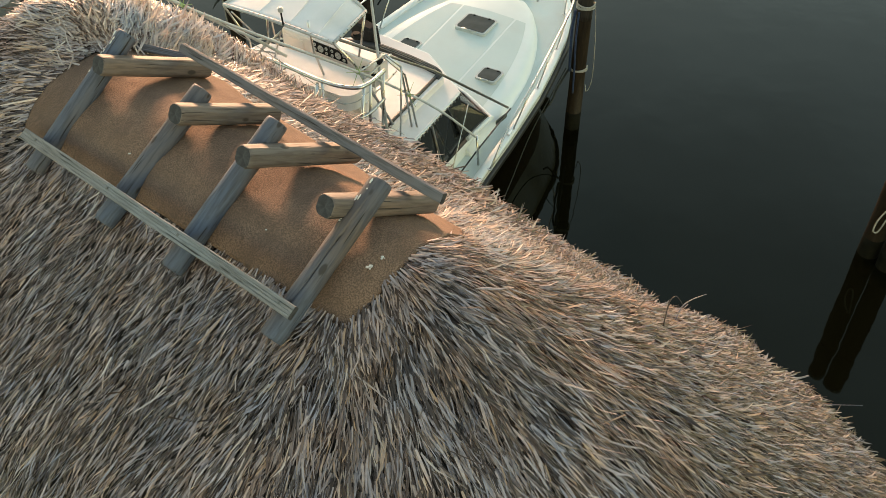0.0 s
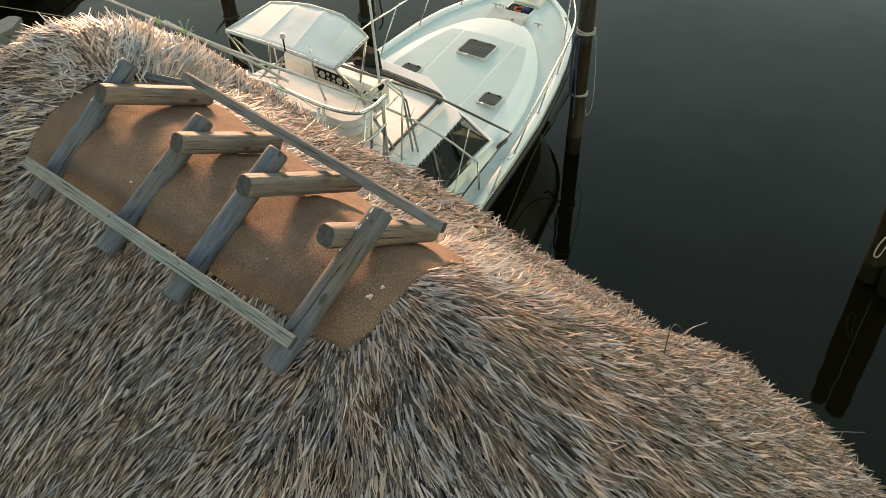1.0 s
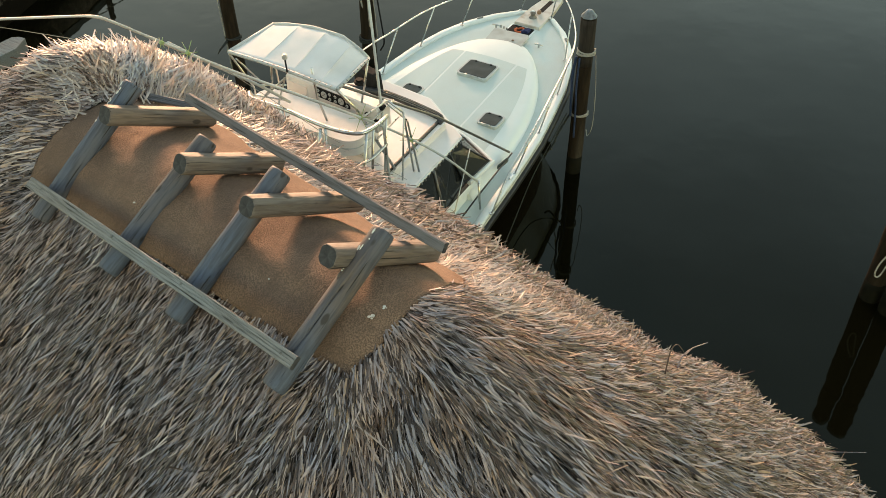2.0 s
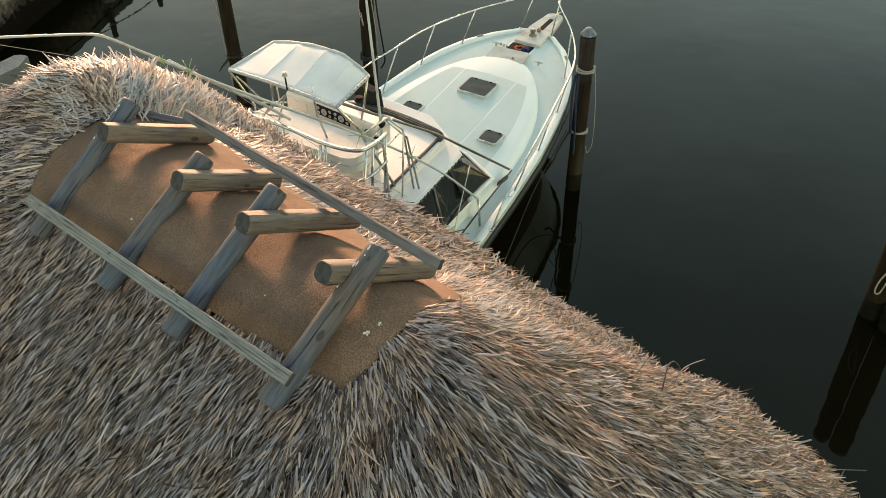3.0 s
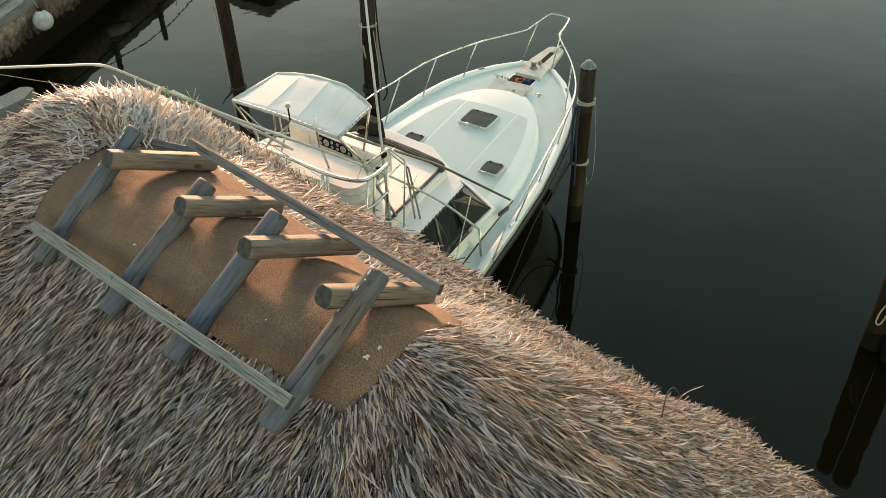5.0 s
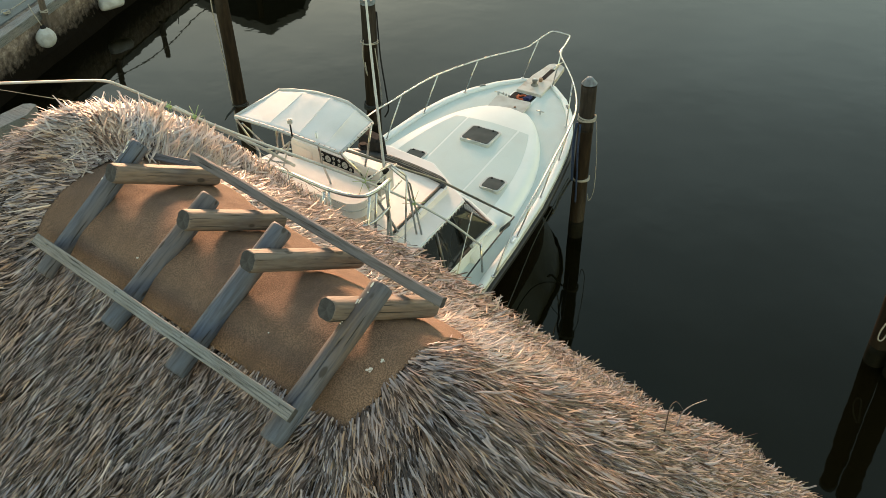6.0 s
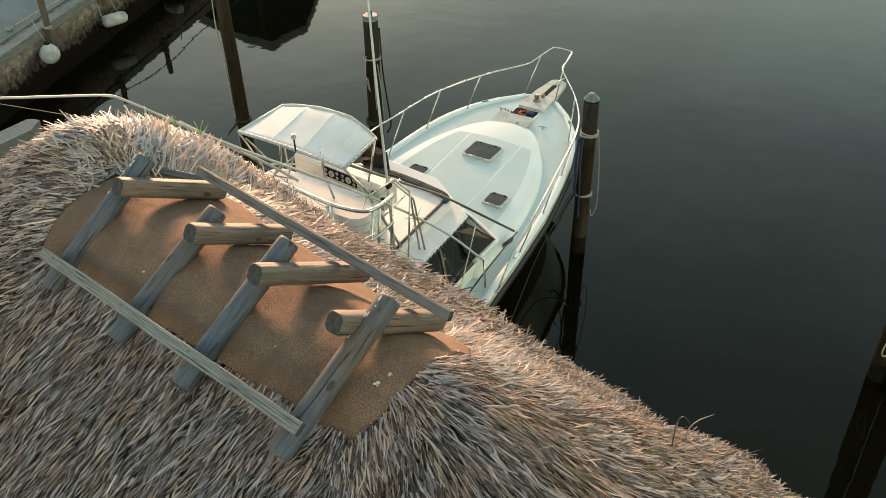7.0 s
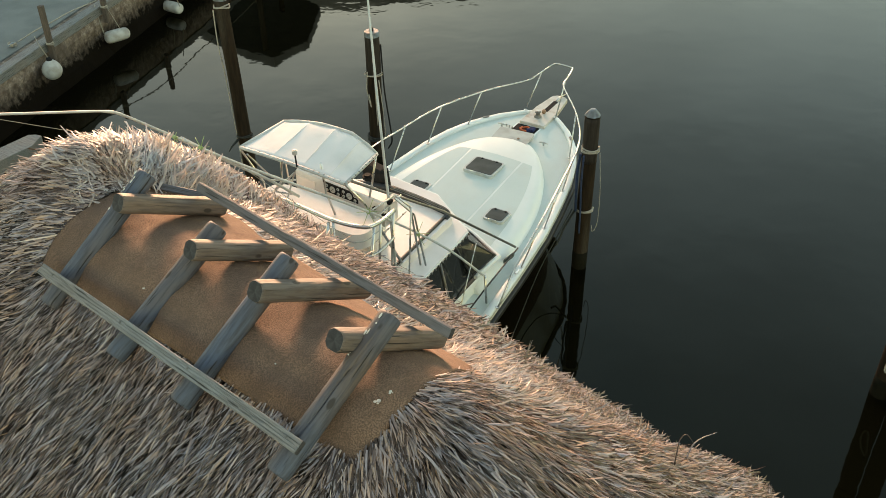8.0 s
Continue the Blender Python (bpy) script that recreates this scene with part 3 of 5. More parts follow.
# upright pale leaves beside the first log, and a second stand further along the far flank
for cx, cy, sx, sy, count in ((0.36, 1.17, 0.12, 0.08, 260), (0.7, 1.16, 0.14, 0.1, 180), (0.52, 1.42, 0.04, 0.04, 110)):
    x, y = rng.normal(cx, sx, count), np.maximum(rng.normal(cy, sy, count), 1.06)
    n = count
    v9, q9 = blades(x, y, rng, rng.uniform(0.08, 0.17, n), rng.uniform(0.008, 0.017, n), rng.uniform(0.1, 0.55, n), 0.4, 0.02)
    v4, q4 = np.concatenate([v4, v9]), np.concatenate([q4, q9 + len(v4)])
# short strips tucked in along the mat's edges
ang = rng.uniform(0, 1, 9000)
edge = rng.uniform(-0.03, 0.12, 9000)
along = rng.uniform(-1.3, 1.0, 9000)
x = np.where(ang < 0.45, -0.295 - 0.04 * (along + 1.2) - 0.6 * edge, rng.uniform(-0.42, 0.6, 9000))
y = np.where(ang < 0.45, along, np.where(ang < 0.8, mat_end(x) - edge, 1.09 + edge))
sel = ~under_mat(x, y)
x, y = x[sel], y[sel]
n = len(x)
v5, q5 = blades(x, y, rng, rng.uniform(0.05, 0.12, n), rng.uniform(0.005, 0.011, n), rng.uniform(0.02, 0.15, n), 0.15)
vs, qs, at = [], [], 0
for v, q in ((v1, q1), (v2, q2), (v3, q3), (v5, q5), (v6, q6)):
    vs.append(v)
    qs.append(q + at)
    at += len(v)
thatch = new("thatch", fast_mesh("thatch", np.concatenate(vs), np.concatenate(qs), LEAF))
thatch.parent = hut
tagged(thatch, "layered dry grey and tan palm-leaf thatch", kind="stuff")

# extra strips along the ridge's far flank, with sunlight put into their pale colour
x, y = np.abs(rng.normal(0.12, 0.15, 6000)) + 0.42, rng.uniform(-0.95, 1.2, 6000)
sel = ~under_mat(x, y)
x, y = x[sel], y[sel]
n = len(x)
v7, q7 = blades(x, y, rng, rng.uniform(0.07, 0.18, n), rng.uniform(0.004, 0.009, n), rng.uniform(0.03, 0.18, n), 0.16)
v4, q4 = np.concatenate([v4, v7]), np.concatenate([q4, q7 + len(v4)])
# more strips towards the hip, coloured pale for the low sun on them
x, y = np.abs(rng.normal(0, 0.5, 6000)) + 0.5, rng.normal(-0.9, 0.3, 6000)
sel = ~under_mat(x, y) & (y < -0.2) & (y > -1.05 - 0.25 * x)
x, y = x[sel], y[sel]
n = len(x)
v10, q10 = blades(x, y, rng, rng.uniform(0.08, 0.2, n), rng.uniform(0.004, 0.011, n), rng.uniform(0.04, 0.24, n), 0.15)
v4, q4 = np.concatenate([v4, v10]), np.concatenate([q4, q10 + len(v4)])
tuft = new("ridge_tuft", fast_mesh("ridge_tuft", v4, q4, LEAF_PALE))
tuft.parent = hut
tagged(tuft, "pale bristling leaf ends at the ridge's end, and flank strips with sunlight in their colour", kind="stuff")

# two curled leaf stems that stand off the slope
for pts in ([(1.29, -1.85, 4.83), (1.318, -1.839, 4.881), (1.366, -1.823, 4.932), (1.397, -1.834, 4.957), (1.399, -1.861, 4.948), (1.385, -1.91, 4.918)],
            [(1.36, -1.88, 4.84), (1.383, -1.887, 4.924), (1.429, -1.911, 4.959), (1.482, -1.962, 4.993)],
            [(3.27, -2.37, 2.63), (3.33, -2.47, 2.65), (3.4, -2.58, 2.67), (3.47, -2.69, 2.69)]):
    line_pts = smooth_line([(px, py, pz - 0.04) for px, py, pz in pts], 5)
    part("palm_stem", tube(line_pts, [0.0045 - 0.003 * i / (len(line_pts) - 1) for i in range(len(line_pts))], 5), LEAF_ONE, hut, "curled straw-coloured leaf stem")

# posts that carry the roof
for px, py in ((-2.6, -3.2), (2.6, -3.2), (-2.6, 3.3), (2.6, 3.3)):
    part("post", tube([(px, py, -1.0), (px, py, 2.0), (px, py, float(roof_height(px, py)) - 0.12)], [0.12, 0.115, 0.11], 12), LOG_SHADED, hut)


# ---- coir mat folded over the ridge ----
def ridge_mat():
    bm = bmesh.new()
    nx, ny = 60, 120
    grid = []
    for i in range(nx + 1):
        row = []
        for j in range(ny + 1):
            a, b = i / nx, j / ny
            low, high = float(mat_end(-0.318 + 1.02 * a)), 1.055 + 0.11 * a
            yy = low + (high - low) * b
            near = -0.318 - 0.088 * b
            xx = near + (float(mat_far(yy)) - near) * a
            yy += 0.006 * math.sin(17 * xx) * (1 - b) + 0.004 * noise.noise(Vector((xx * 9, b * 3, 4.0)))
            xx += 0.006 * noise.noise(Vector((yy * 7, a, 8.0)))
            z = sum(float(roof_height(xx + k, yy, False)) for k in (-0.12, -0.06, 0.0, 0.06, 0.12)) / 5 + 0.036
            z += 0.016 * noise.noise(Vector((xx * 4, yy * 3, 0.3))) + 0.004 * noise.noise(Vector((xx * 14, yy * 12, 2.3)))
            for ly in (-0.95, -0.38, 0.13, 0.74):
                z += 0.02 * math.exp(-((yy - ly - 0.16) / 0.07) ** 2) * math.exp(-((xx - 0.12) / 0.16) ** 2)
            z -= 0.03 * math.exp(-((a / 0.06) ** 2)) + 0.01 * math.exp(-((b / 0.03) ** 2))
            row.append(bm.verts.new((xx, yy, z)))
        grid.append(row)
    for i in range(nx):
        for j in range(ny):
            bm.faces.new((grid[i][j], grid[i + 1][j], grid[i + 1][j + 1], grid[i][j + 1])).smooth = True
    for i in (2, 5, 8, 11):
        for j in range(ny):
            bm.edges.get((grid[i][j], grid[i][j + 1])).smooth = False
    return bm


cover = part("ridge_mat", ridge_mat(), MAT, None)
cover.matrix_world = HUT
solid = cover.modifiers.new("thick", "SOLIDIFY")
solid.thickness, solid.offset = 0.012, -1
tagged(cover, "brown coir mat folded over the thatched ridge", "mat")

# ---- log rack on the ridge ----
rack = thing("ridge_log_rack", "crossed weathered pine logs with two grey planks astride the ridge", "log rack", HUT)


UPWARD = Vector((-0.35, -0.4, 0.85))  # the weathered side of the logs, up and towards the eave


def log(p0, p1, r, seed, flat=0.0, check=0.05):
    """A peeled log with an uneven girth, an open drying check along its weathered side and sawn, worn ends; flat shaves four faces."""
    p0, p1 = Vector(p0), Vector(p1)
    ax = (p1 - p0).normalized()
    length = (p1 - p0).length
    m = Matrix.Translation(p0) @ ax.to_track_quat("Z", "X").to_matrix().to_4x4()
    side = m.to_3x3().inverted() @ UPWARD
    w0 = math.atan2(side.y, side.x) + 0.25 * math.sin(seed * 2.3)
    bm = bmesh.new()
    around = [2 * math.pi * j / 28 for j in range(28)] + [w0 - 0.1, w0 - 0.045, w0, w0 + 0.045, w0 + 0.1]
    around = sorted(w % (2 * math.pi) for w in around)
    sides, steps = len(around), 26
    rings = []
    stops = [0.0, 0.008] + [0.02 + (length - 0.04) * i / steps for i in range(steps + 1)] + [length - 0.008, length]
    for s in stops:
        ring = []
        edge = 0.9 if s in (0.0, length) else (0.97 if s in (0.008, length - 0.008) else 1.0)
        drift = 0.1 * math.sin(s * 6 + seed) + 0.04 * math.sin(s * 23 + seed * 3)
        gape = check * max(0.0, math.sin(math.pi * min(max((s / length - 0.12) / 0.8, 0), 1))) ** 0.5
        for w in around:
            off = math.atan2(math.sin(w - w0 - drift), math.cos(w - w0 - drift))
            g = 1 + 0.035 * noise.noise(Vector((math.cos(w) * 1.2, math.sin(w) * 1.2, s * 3 + seed * 7.1))) + 0.012 * noise.noise(Vector((math.cos(w) * 5, math.sin(w) * 5, s * 11 + seed)))
            g -= gape * math.exp(-(off / 0.06) ** 2)
            vx, vy = math.cos(w) * g, math.sin(w) * g
            if flat:
                vx, vy = max(min(vx, 1 - flat), flat - 1), max(min(vy, 1 - flat), flat - 1)
            ring.append(bm.verts.new((vx * r * edge, vy * r * edge, s)))
        rings.append(ring)
    for a, b in zip(rings, rings[1:]):
        for j in range(sides):
            bm.faces.new((a[j], a[(j + 1) % sides], b[(j + 1) % sides], b[j])).smooth = True
    for ring in (rings[0], rings[-1]):
        f = bm.faces.new(ring)
        f.material_index = 1
    return bm, m


LOGS = [(0.70, 0.795, (0.165, 6.02), (-0.515, 5.555), (-0.08, 5.995), (0.52, 5.69)), (0.093, 0.178, (0.14, 5.965), (-0.53, 5.572), (-0.085, 5.985), (0.47, 5.69)),
        (-0.425, -0.34, (0.155, 6.01), (-0.53, 5.60), (-0.118, 6.018), (0.53, 5.665)), (-0.94, -1.0, (0.135, 6.03), (-0.535, 5.64), (-0.13, 6.035), (0.5, 5.65))]
for i, (far_y, near_y, a, b, c, d) in enumerate(LOGS):
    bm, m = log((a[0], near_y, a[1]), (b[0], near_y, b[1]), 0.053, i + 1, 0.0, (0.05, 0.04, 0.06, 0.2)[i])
    part("log", bm, [LOG_SHADED, END], rack, "weathered log with blue-grey shade in its colour").matrix_local = m
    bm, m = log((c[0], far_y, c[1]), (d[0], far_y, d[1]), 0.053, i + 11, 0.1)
    part("log", bm, [LOG_SUNLIT, END], rack, "weathered log with flattened faces and warm sunlight in its colour").matrix_local = m


def plank(p0, p1, wide, thick, tilt, seed):
    p0, p1 = Vector(p0), Vector(p1)
    length = (p1 - p0).length
    bm = bmesh.new()
    k = 24
    rings = []
    for i in range(k + 1):
        y = length * i / k
        dz = 0.004 * noise.noise(Vector((y * 1.2, seed, 0)))
        dx = 0.003 * noise.noise(Vector((y * 1.7, seed, 5)))
        c = 0.004
        sec = [(-wide / 2 + c, -thick / 2), (wide / 2 - c, -thick / 2), (wide / 2, -thick / 2 + c), (wide / 2, thick / 2 - c), (wide / 2 - c, thick / 2)]
        for q in (0.2, -0.02, -0.24):
            sec += [(wide * q + 0.0022, thick / 2), (wide * q, thick / 2 - 0.0025), (wide * q - 0.0022, thick / 2)]
        sec += [(-wide / 2 + c, thick / 2), (-wide / 2, thick / 2 - c), (-wide / 2, -thick / 2 + c)]
        rings.append([bm.verts.new((a + dx, y, b + dz)) for a, b in sec])
    for a, b in zip(rings, rings[1:]):
        for j in range(len(a)):
            bm.faces.new((a[j], a[(j + 1) % len(a)], b[(j + 1) % len(a)], b[j]))
    bm.faces.new(rings[0]).material_index = 1
    bm.faces.new(rings[-1]).material_index = 1
    d = (p1 - p0).normalized()
    q = d.to_track_quat("Y", "Z").to_matrix().to_4x4()
    return bm, Matrix.Translation(p0) @ q @ Matrix.Rotation(tilt, 4, "Y")


bm, m = plank((-0.465, -1.079, 5.785), (-0.453, 0.918, 5.69), 0.058, 0.026, radians(-31), 3)
near_plank = part("plank", bm, [PLANK, END], rack, "thin grey plank with open grain")
near_plank.matrix_local = m
for y in (0.08, 0.73, 1.26, 1.88):
    part("nail", disc(0.006, 0.008, pose(0.006, y, 0.014), 10, 0.002), DARKTUBE, near_plank, "dull nail head")
bm, m = plank((0.385, -1.115, 5.84), (0.41, 0.72, 5.86), 0.03, 0.05, radians(31), 8)
part("plank", bm, [PLANK_DARK, END], rack, "grey plank set on edge").matrix_local = m

# a loose batten lying in the thatch at the mat's far end
bm, m = plank((0.39, 1.14, 5.715), (0.525, 0.86, 5.69), 0.045, 0.016, radians(22), 5)
batten = part("loose_batten", bm, [PLANK_DARK, END], None)
batten.matrix_world = HUT @ m
tagged(batten, "short dark weathered batten lying in the thatch", "batten")

# ---- sport fishing boat ----
# local x to starboard, y ahead of the stem, z up from the water
boat = thing("fishing_boat", "white sport fishing boat with flybridge and tower moored between piles", "boat", pose(1.656, 14.045, 0, 0, 0, -30.5))
BEAM_S, BEAM_W = [0, 0.1, 0.4, 0.8, 1.25, 1.7, 2.2, 3.0, 3.9, 5.0, 7.0, 9.2], [0.12, 0.34, 0.66, 0.95, 1.15, 1.29, 1.38, 1.5, 1.57, 1.62, 1.62, 1.55]
SHEER_S, SHEER_Z = [0, 1.2, 2.5, 4.0, 5.5, 9.2], [1.46, 1.40, 1.30, 1.20, 1.10, 1.0]


def beam(s):
    return float(np.interp(s, BEAM_S, BEAM_W))


def sheer(s):
    return float(np.interp(s, SHEER_S, SHEER_Z))


STATIONS = [0, 0.05, 0.1, 0.2, 0.3, 0.4, 0.55, 0.7, 0.85, 1.0, 1.25, 1.5, 1.75, 2.0, 2.3, 2.6, 3.0, 3.5, 4.0, 4.5, 5.0, 6.0, 7.0, 8.0, 9.2]


def hull_mesh():
    """Flared sides from the sheer down to the chine, then the vee bottom."""
    bm = bmesh.new()
    levels = [(1.0, 1.0, 0.0), (0.985, 0.86, 0.06), (0.93, 0.6, 0.25), (0.84, 0.35, 0.5), (0.74, 0.12, 0.8), (0.0, -0.45, 1.2)]
    sides = []
    for sg in (1, -1):
        rows = []
        for s in STATIONS:
            row = []
            for w, h, back in levels:
                ss = s + back * (1 - s / 9.2)
                row.append(bm.verts.new((sg * beam(s) * w if s > 0 else sg * 0.12 * w, -ss, sheer(s) * h if h > 0 else h)))
            rows.append(row)
        for a, b in zip(rows, rows[1:]):
            for k in range(len(levels) - 1):
                f = bm.faces.new((a[k], b[k], b[k + 1], a[k + 1]))
                f.smooth = True
                f.material_index = 1 if k >= 3 else 0
        sides.append(rows)
    for k in range(len(levels) - 1):
        bm.faces.new((sides[0][0][k], sides[1][0][k], sides[1][0][k + 1], sides[0][0][k + 1]))
        bm.faces.new((sides[0][-1][k], sides[1][-1][k], sides[1][-1][k + 1], sides[0][-1][k + 1]))
    bmesh.ops.remove_doubles(bm, verts=bm.verts, dist=1e-4)
    return bm


part("hull", hull_mesh(), [HULL, ANTIFOUL], boat, "white flared hull with dark bottom paint")


def edge_band(inner, outer, z0, z1, s0=0.0, s1=9.2):
    """A raised band along the sheer on both sides, round the bow."""
    bm = bmesh.new()
    st = [s for s in STATIONS if s0 <= s <= s1]
    line = [(-1, s) for s in reversed(st)] + [(1, s) for s in st]
    rings = []
    for sg, s in line:
        w, z = beam(s), sheer(s)
        lo, hi = max(w - inner, 0.01), w - outer
        sec = [(lo, z + z0), (lo, z + z1 - 0.008), (lo + 0.008, z + z1), (hi - 0.008, z + z1), (hi, z + z1 - 0.008), (hi, z + z0)]
        rings.append([bm.verts.new((sg * a, -s - (0.0 if s > 0.02 else -outer * 0.0), b)) for a, b in sec])
    for a, b in zip(rings, rings[1:]):
        for j in range(6):
            bm.faces.new((a[j], a[(j + 1) % 6], b[(j + 1) % 6], b[j])).smooth = True
    bm.faces.new(rings[0])
    bm.faces.new(rings[-1])
    return bm


part("gunwale", edge_band(0.11, 0.005, -0.05, 0.035), GEL, boat, "raised white gunwale cap")
part("rub_rail", edge_band(0.03, -0.035, -0.16, -0.085), RUBBER, boat, "black rub rail along the sheer")


def deck_mesh():
    bm = bmesh.new()
    rows = []
    for s in [q for q in STATIONS if q <= 6.5]:
        w = max(beam(s) - 0.08, 0.03)
        rows.append([bm.verts.new((w * f, -s, sheer(s) - 0.02 + 0.035 * (1 - f * f))) for f in (-1, -0.75, -0.5, -0.25, 0, 0.25, 0.5, 0.75, 1)])
    for a, b in zip(rows, rows[1:]):
        for j in range(8):
            bm.faces.new((a[j], a[j + 1], b[j + 1], b[j])).smooth = True
    return bm


deck = part("deck", deck_mesh(), NONSKID, boat, "pale nonskid foredeck")
part("cockpit_floor", slab([(-1.45, -9.1), (1.45, -9.1), (1.5, -6.3), (-1.5, -6.3)], 0.45, 0.5), NONSKID, boat)
part("transom", box((3.0, 0.12, 0.75), pose(0, -9.13, 0.68), 0.02), GEL, boat)


def trunk_width(s):
    t = min(max((s - 0.98) / 3.0, 0), 1)
    return 1.30 * (1 - (1 - t) ** 2.3) ** 0.62


def trunk_mesh(inset, z0, z1, s0, s1, lift):
    """The raised cabin trunk: rounded shoulders, crowned top."""
    bm = bmesh.new()
    rows = []
    ss = [s0 + (s1 - s0) * (i / 26) ** 1.5 for i in range(27)]
    for s in ss:
        w = max(trunk_width(s - s0 + 0.98) - inset, 0.02)
        front = 1 - math.exp(-(s - s0) / 0.22)
        top = sheer(s) + (z1) * front
        base = sheer(s) + z0
        sec = [(1.0, base), (0.985, base + 0.25 * (top - base)), (0.95, base + 0.68 * (top - base)), (0.9, base + 0.9 * (top - base)), (0.82, top), (0.5, top + lift * 0.6 * front), (0, top + lift * front)]
        sec = sec + [(-a, b) for a, b in sec[-2::-1]]
        rows.append([bm.verts.new((w * a, -s, b)) for a, b in sec])
    k = len(rows[0])
    for a, b in zip(rows, rows[1:]):
        for j in range(k - 1):
            bm.faces.new((a[j], a[j + 1], b[j + 1], b[j])).smooth = True
    bm.faces.new(rows[0])
    bm.faces.new(rows[-1])
    return bm


trunk = part("cabin_trunk", trunk_mesh(0.0, -0.03, 0.12, 0.98, 4.6, 0.05), GEL, boat, "white raised cabin trunk with rounded shoulders")


def trunk_top(x, s):
    front = 1 - math.exp(-(s - 0.98) / 0.22)
    f = abs(x) / max(trunk_width(s), 0.1)
    return sheer(s) + (0.12 + float(np.interp(f, [0, 0.5, 0.82, 0.9, 1.0], [0.05, 0.03, 0.0, -0.02, -0.15]))) * front


def panel_mesh(x0, x1, s0, s1):
    """A raised nonskid panel that follows the trunk's crown."""
    bm = bmesh.new()
    nx, ny = 8, 16
    rows = []
    for j in range(ny + 1):
        s = s0 + (s1 - s0) * j / ny
        lim = trunk_width(s) * 0.80 - 0.04
        a, b = max(x0, -lim), min(x1, lim)
        if b <= a:
            continue
        rows.append([bm.verts.new((a + (b - a) * i / nx, -s, trunk_top(a + (b - a) * i / nx, s) + 0.003)) for i in range(nx + 1)])
    for a, b in zip(rows, rows[1:]):
        for i in range(nx):
            bm.faces.new((a[i], a[i + 1], b[i + 1], b[i]))
    ret = bmesh.ops.extrude_face_region(bm, geom=bm.faces[:])
    bmesh.ops.translate(bm, verts=[g for g in ret["geom"] if isinstance(g, bmesh.types.BMVert)], vec=(0, 0, -0.012))
    return bm


for x0, x1 in ((-1.2, -0.43), (-0.40, 0.45), (0.48, 1.2)):
    part("nonskid_panel", panel_mesh(x0, x1, 1.75, 4.0), NONSKID, trunk)


def hatch(x, s, w, l, turn, label):
    """A hatch: rounded alloy rim, smoked lid, two hinges and a handle."""
    z = trunk_top(x, s)
    rim = part("hatch", slab(rounded(-w / 2, -l / 2, w / 2, l / 2, 0.05), -0.03, 0.028, 0.008), HATCHRIM, boat, label)
    rim.matrix_local = pose(x, -s, z, 0, 0, turn)
    part("lid", slab(rounded(-w / 2 + 0.03, -l / 2 + 0.03, w / 2 - 0.03, l / 2 - 0.03, 0.035), 0.02, 0.036, 0.004), HATCHLID, rim, "smoked acrylic lid")
    for hx in (-w * 0.25, w * 0.25):
        part("hinge", box((0.035, 0.025, 0.014), pose(hx, l / 2 - 0.05, 0.042), 0.004), BLACK, rim)
    part("handle", tube([(-w * 0.22, -l / 2 + 0.012, 0.03), (-w * 0.2, -l / 2 - 0.012, 0.045), (w * 0.2, -l / 2 - 0.012, 0.045), (w * 0.22, -l / 2 + 0.012, 0.03)], 0.009), STEEL, rim)
    return rim


hatch(0.03, 2.17, 0.5, 0.46, 0, "large square deck hatch")
hatch(0.77, 3.15, 0.32, 0.32, 0, "small deck hatch")
hatch(-0.60, 3.05, 0.32, 0.32, 0, "small deck hatch")

# pulpit, anchor well and windlass
pulpit = part("pulpit", slab([(-0.2, -0.5), (-0.19, 0.1), (-0.13, 0.62), (-0.06, 0.68), (0.08, 0.68), (0.15, 0.62), (0.22, 0.1), (0.24, -0.5)], 1.43, 1.5, 0.01), STAINED, boat, "white bow pulpit with rust stains")
# no slot is cut: a black bar stands for the shade in it
part("anchor_slot", box((0.085, 0.44, 0.02), pose(0.02, 0.22, 1.494), 0.004), BLACK, pulpit, "black bar for the shade inside the open anchor slot")
capstan = part("windlass", tube([(0.0, -0.24, 1.495), (0.0, -0.24, 1.51), (0.0, -0.24, 1.53), (0.0, -0.24, 1.56), (0.0, -0.24, 1.585), (0.0, -0.24, 1.6)], [0.065, 0.062, 0.04, 0.036, 0.05, 0.045], 18), DARKTUBE, pulpit, "tarnished anchor windlass")
part("drum_cap", disc(0.03, 0.02, pose(0.0, -0.24, 1.61), 14, 0.005), STEEL, capstan)
part("roller", disc(0.034, 0.06, pose(0.03, -0.07, 1.53, 90, 0, 20), 14, 0.006), RUST, pulpit, "rusty chain roller")
part("anchor_fluke", tube([(0.02, 0.45, 1.5), (0.04, 0.62, 1.53), (0.06, 0.74, 1.52)], [0.02, 0.018, 0.008]), STEEL, pulpit)
well = part("anchor_well", slab(rounded(-0.25, -0.82, 0.2, -0.48, 0.03), 1.39, 1.446, 0.004), GEL, boat, "open anchor locker")
# the well is solid: a black plate on it stands for inner shade
part("locker_opening", slab(rounded(-0.22, -0.79, 0.17, -0.51, 0.02), 1.43, 1.449), BLACK, well, "black plate for the shade inside the anchor locker")
part("rope_bundle", tube(smooth_line([(-0.12, -0.68, 1.455), (0.0, -0.6, 1.47), (0.05, -0.7, 1.46), (-0.06, -0.74, 1.47), (-0.1, -0.62, 1.46)]), 0.016), ORANGE, well, "orange rope in the locker")
part("cloth_bundle", tube(smooth_line([(0.02, -0.72, 1.455), (0.1, -0.6, 1.465), (0.1, -0.7, 1.46)]), [0.035] * 13), NAVY, well, "navy cloth in the locker")
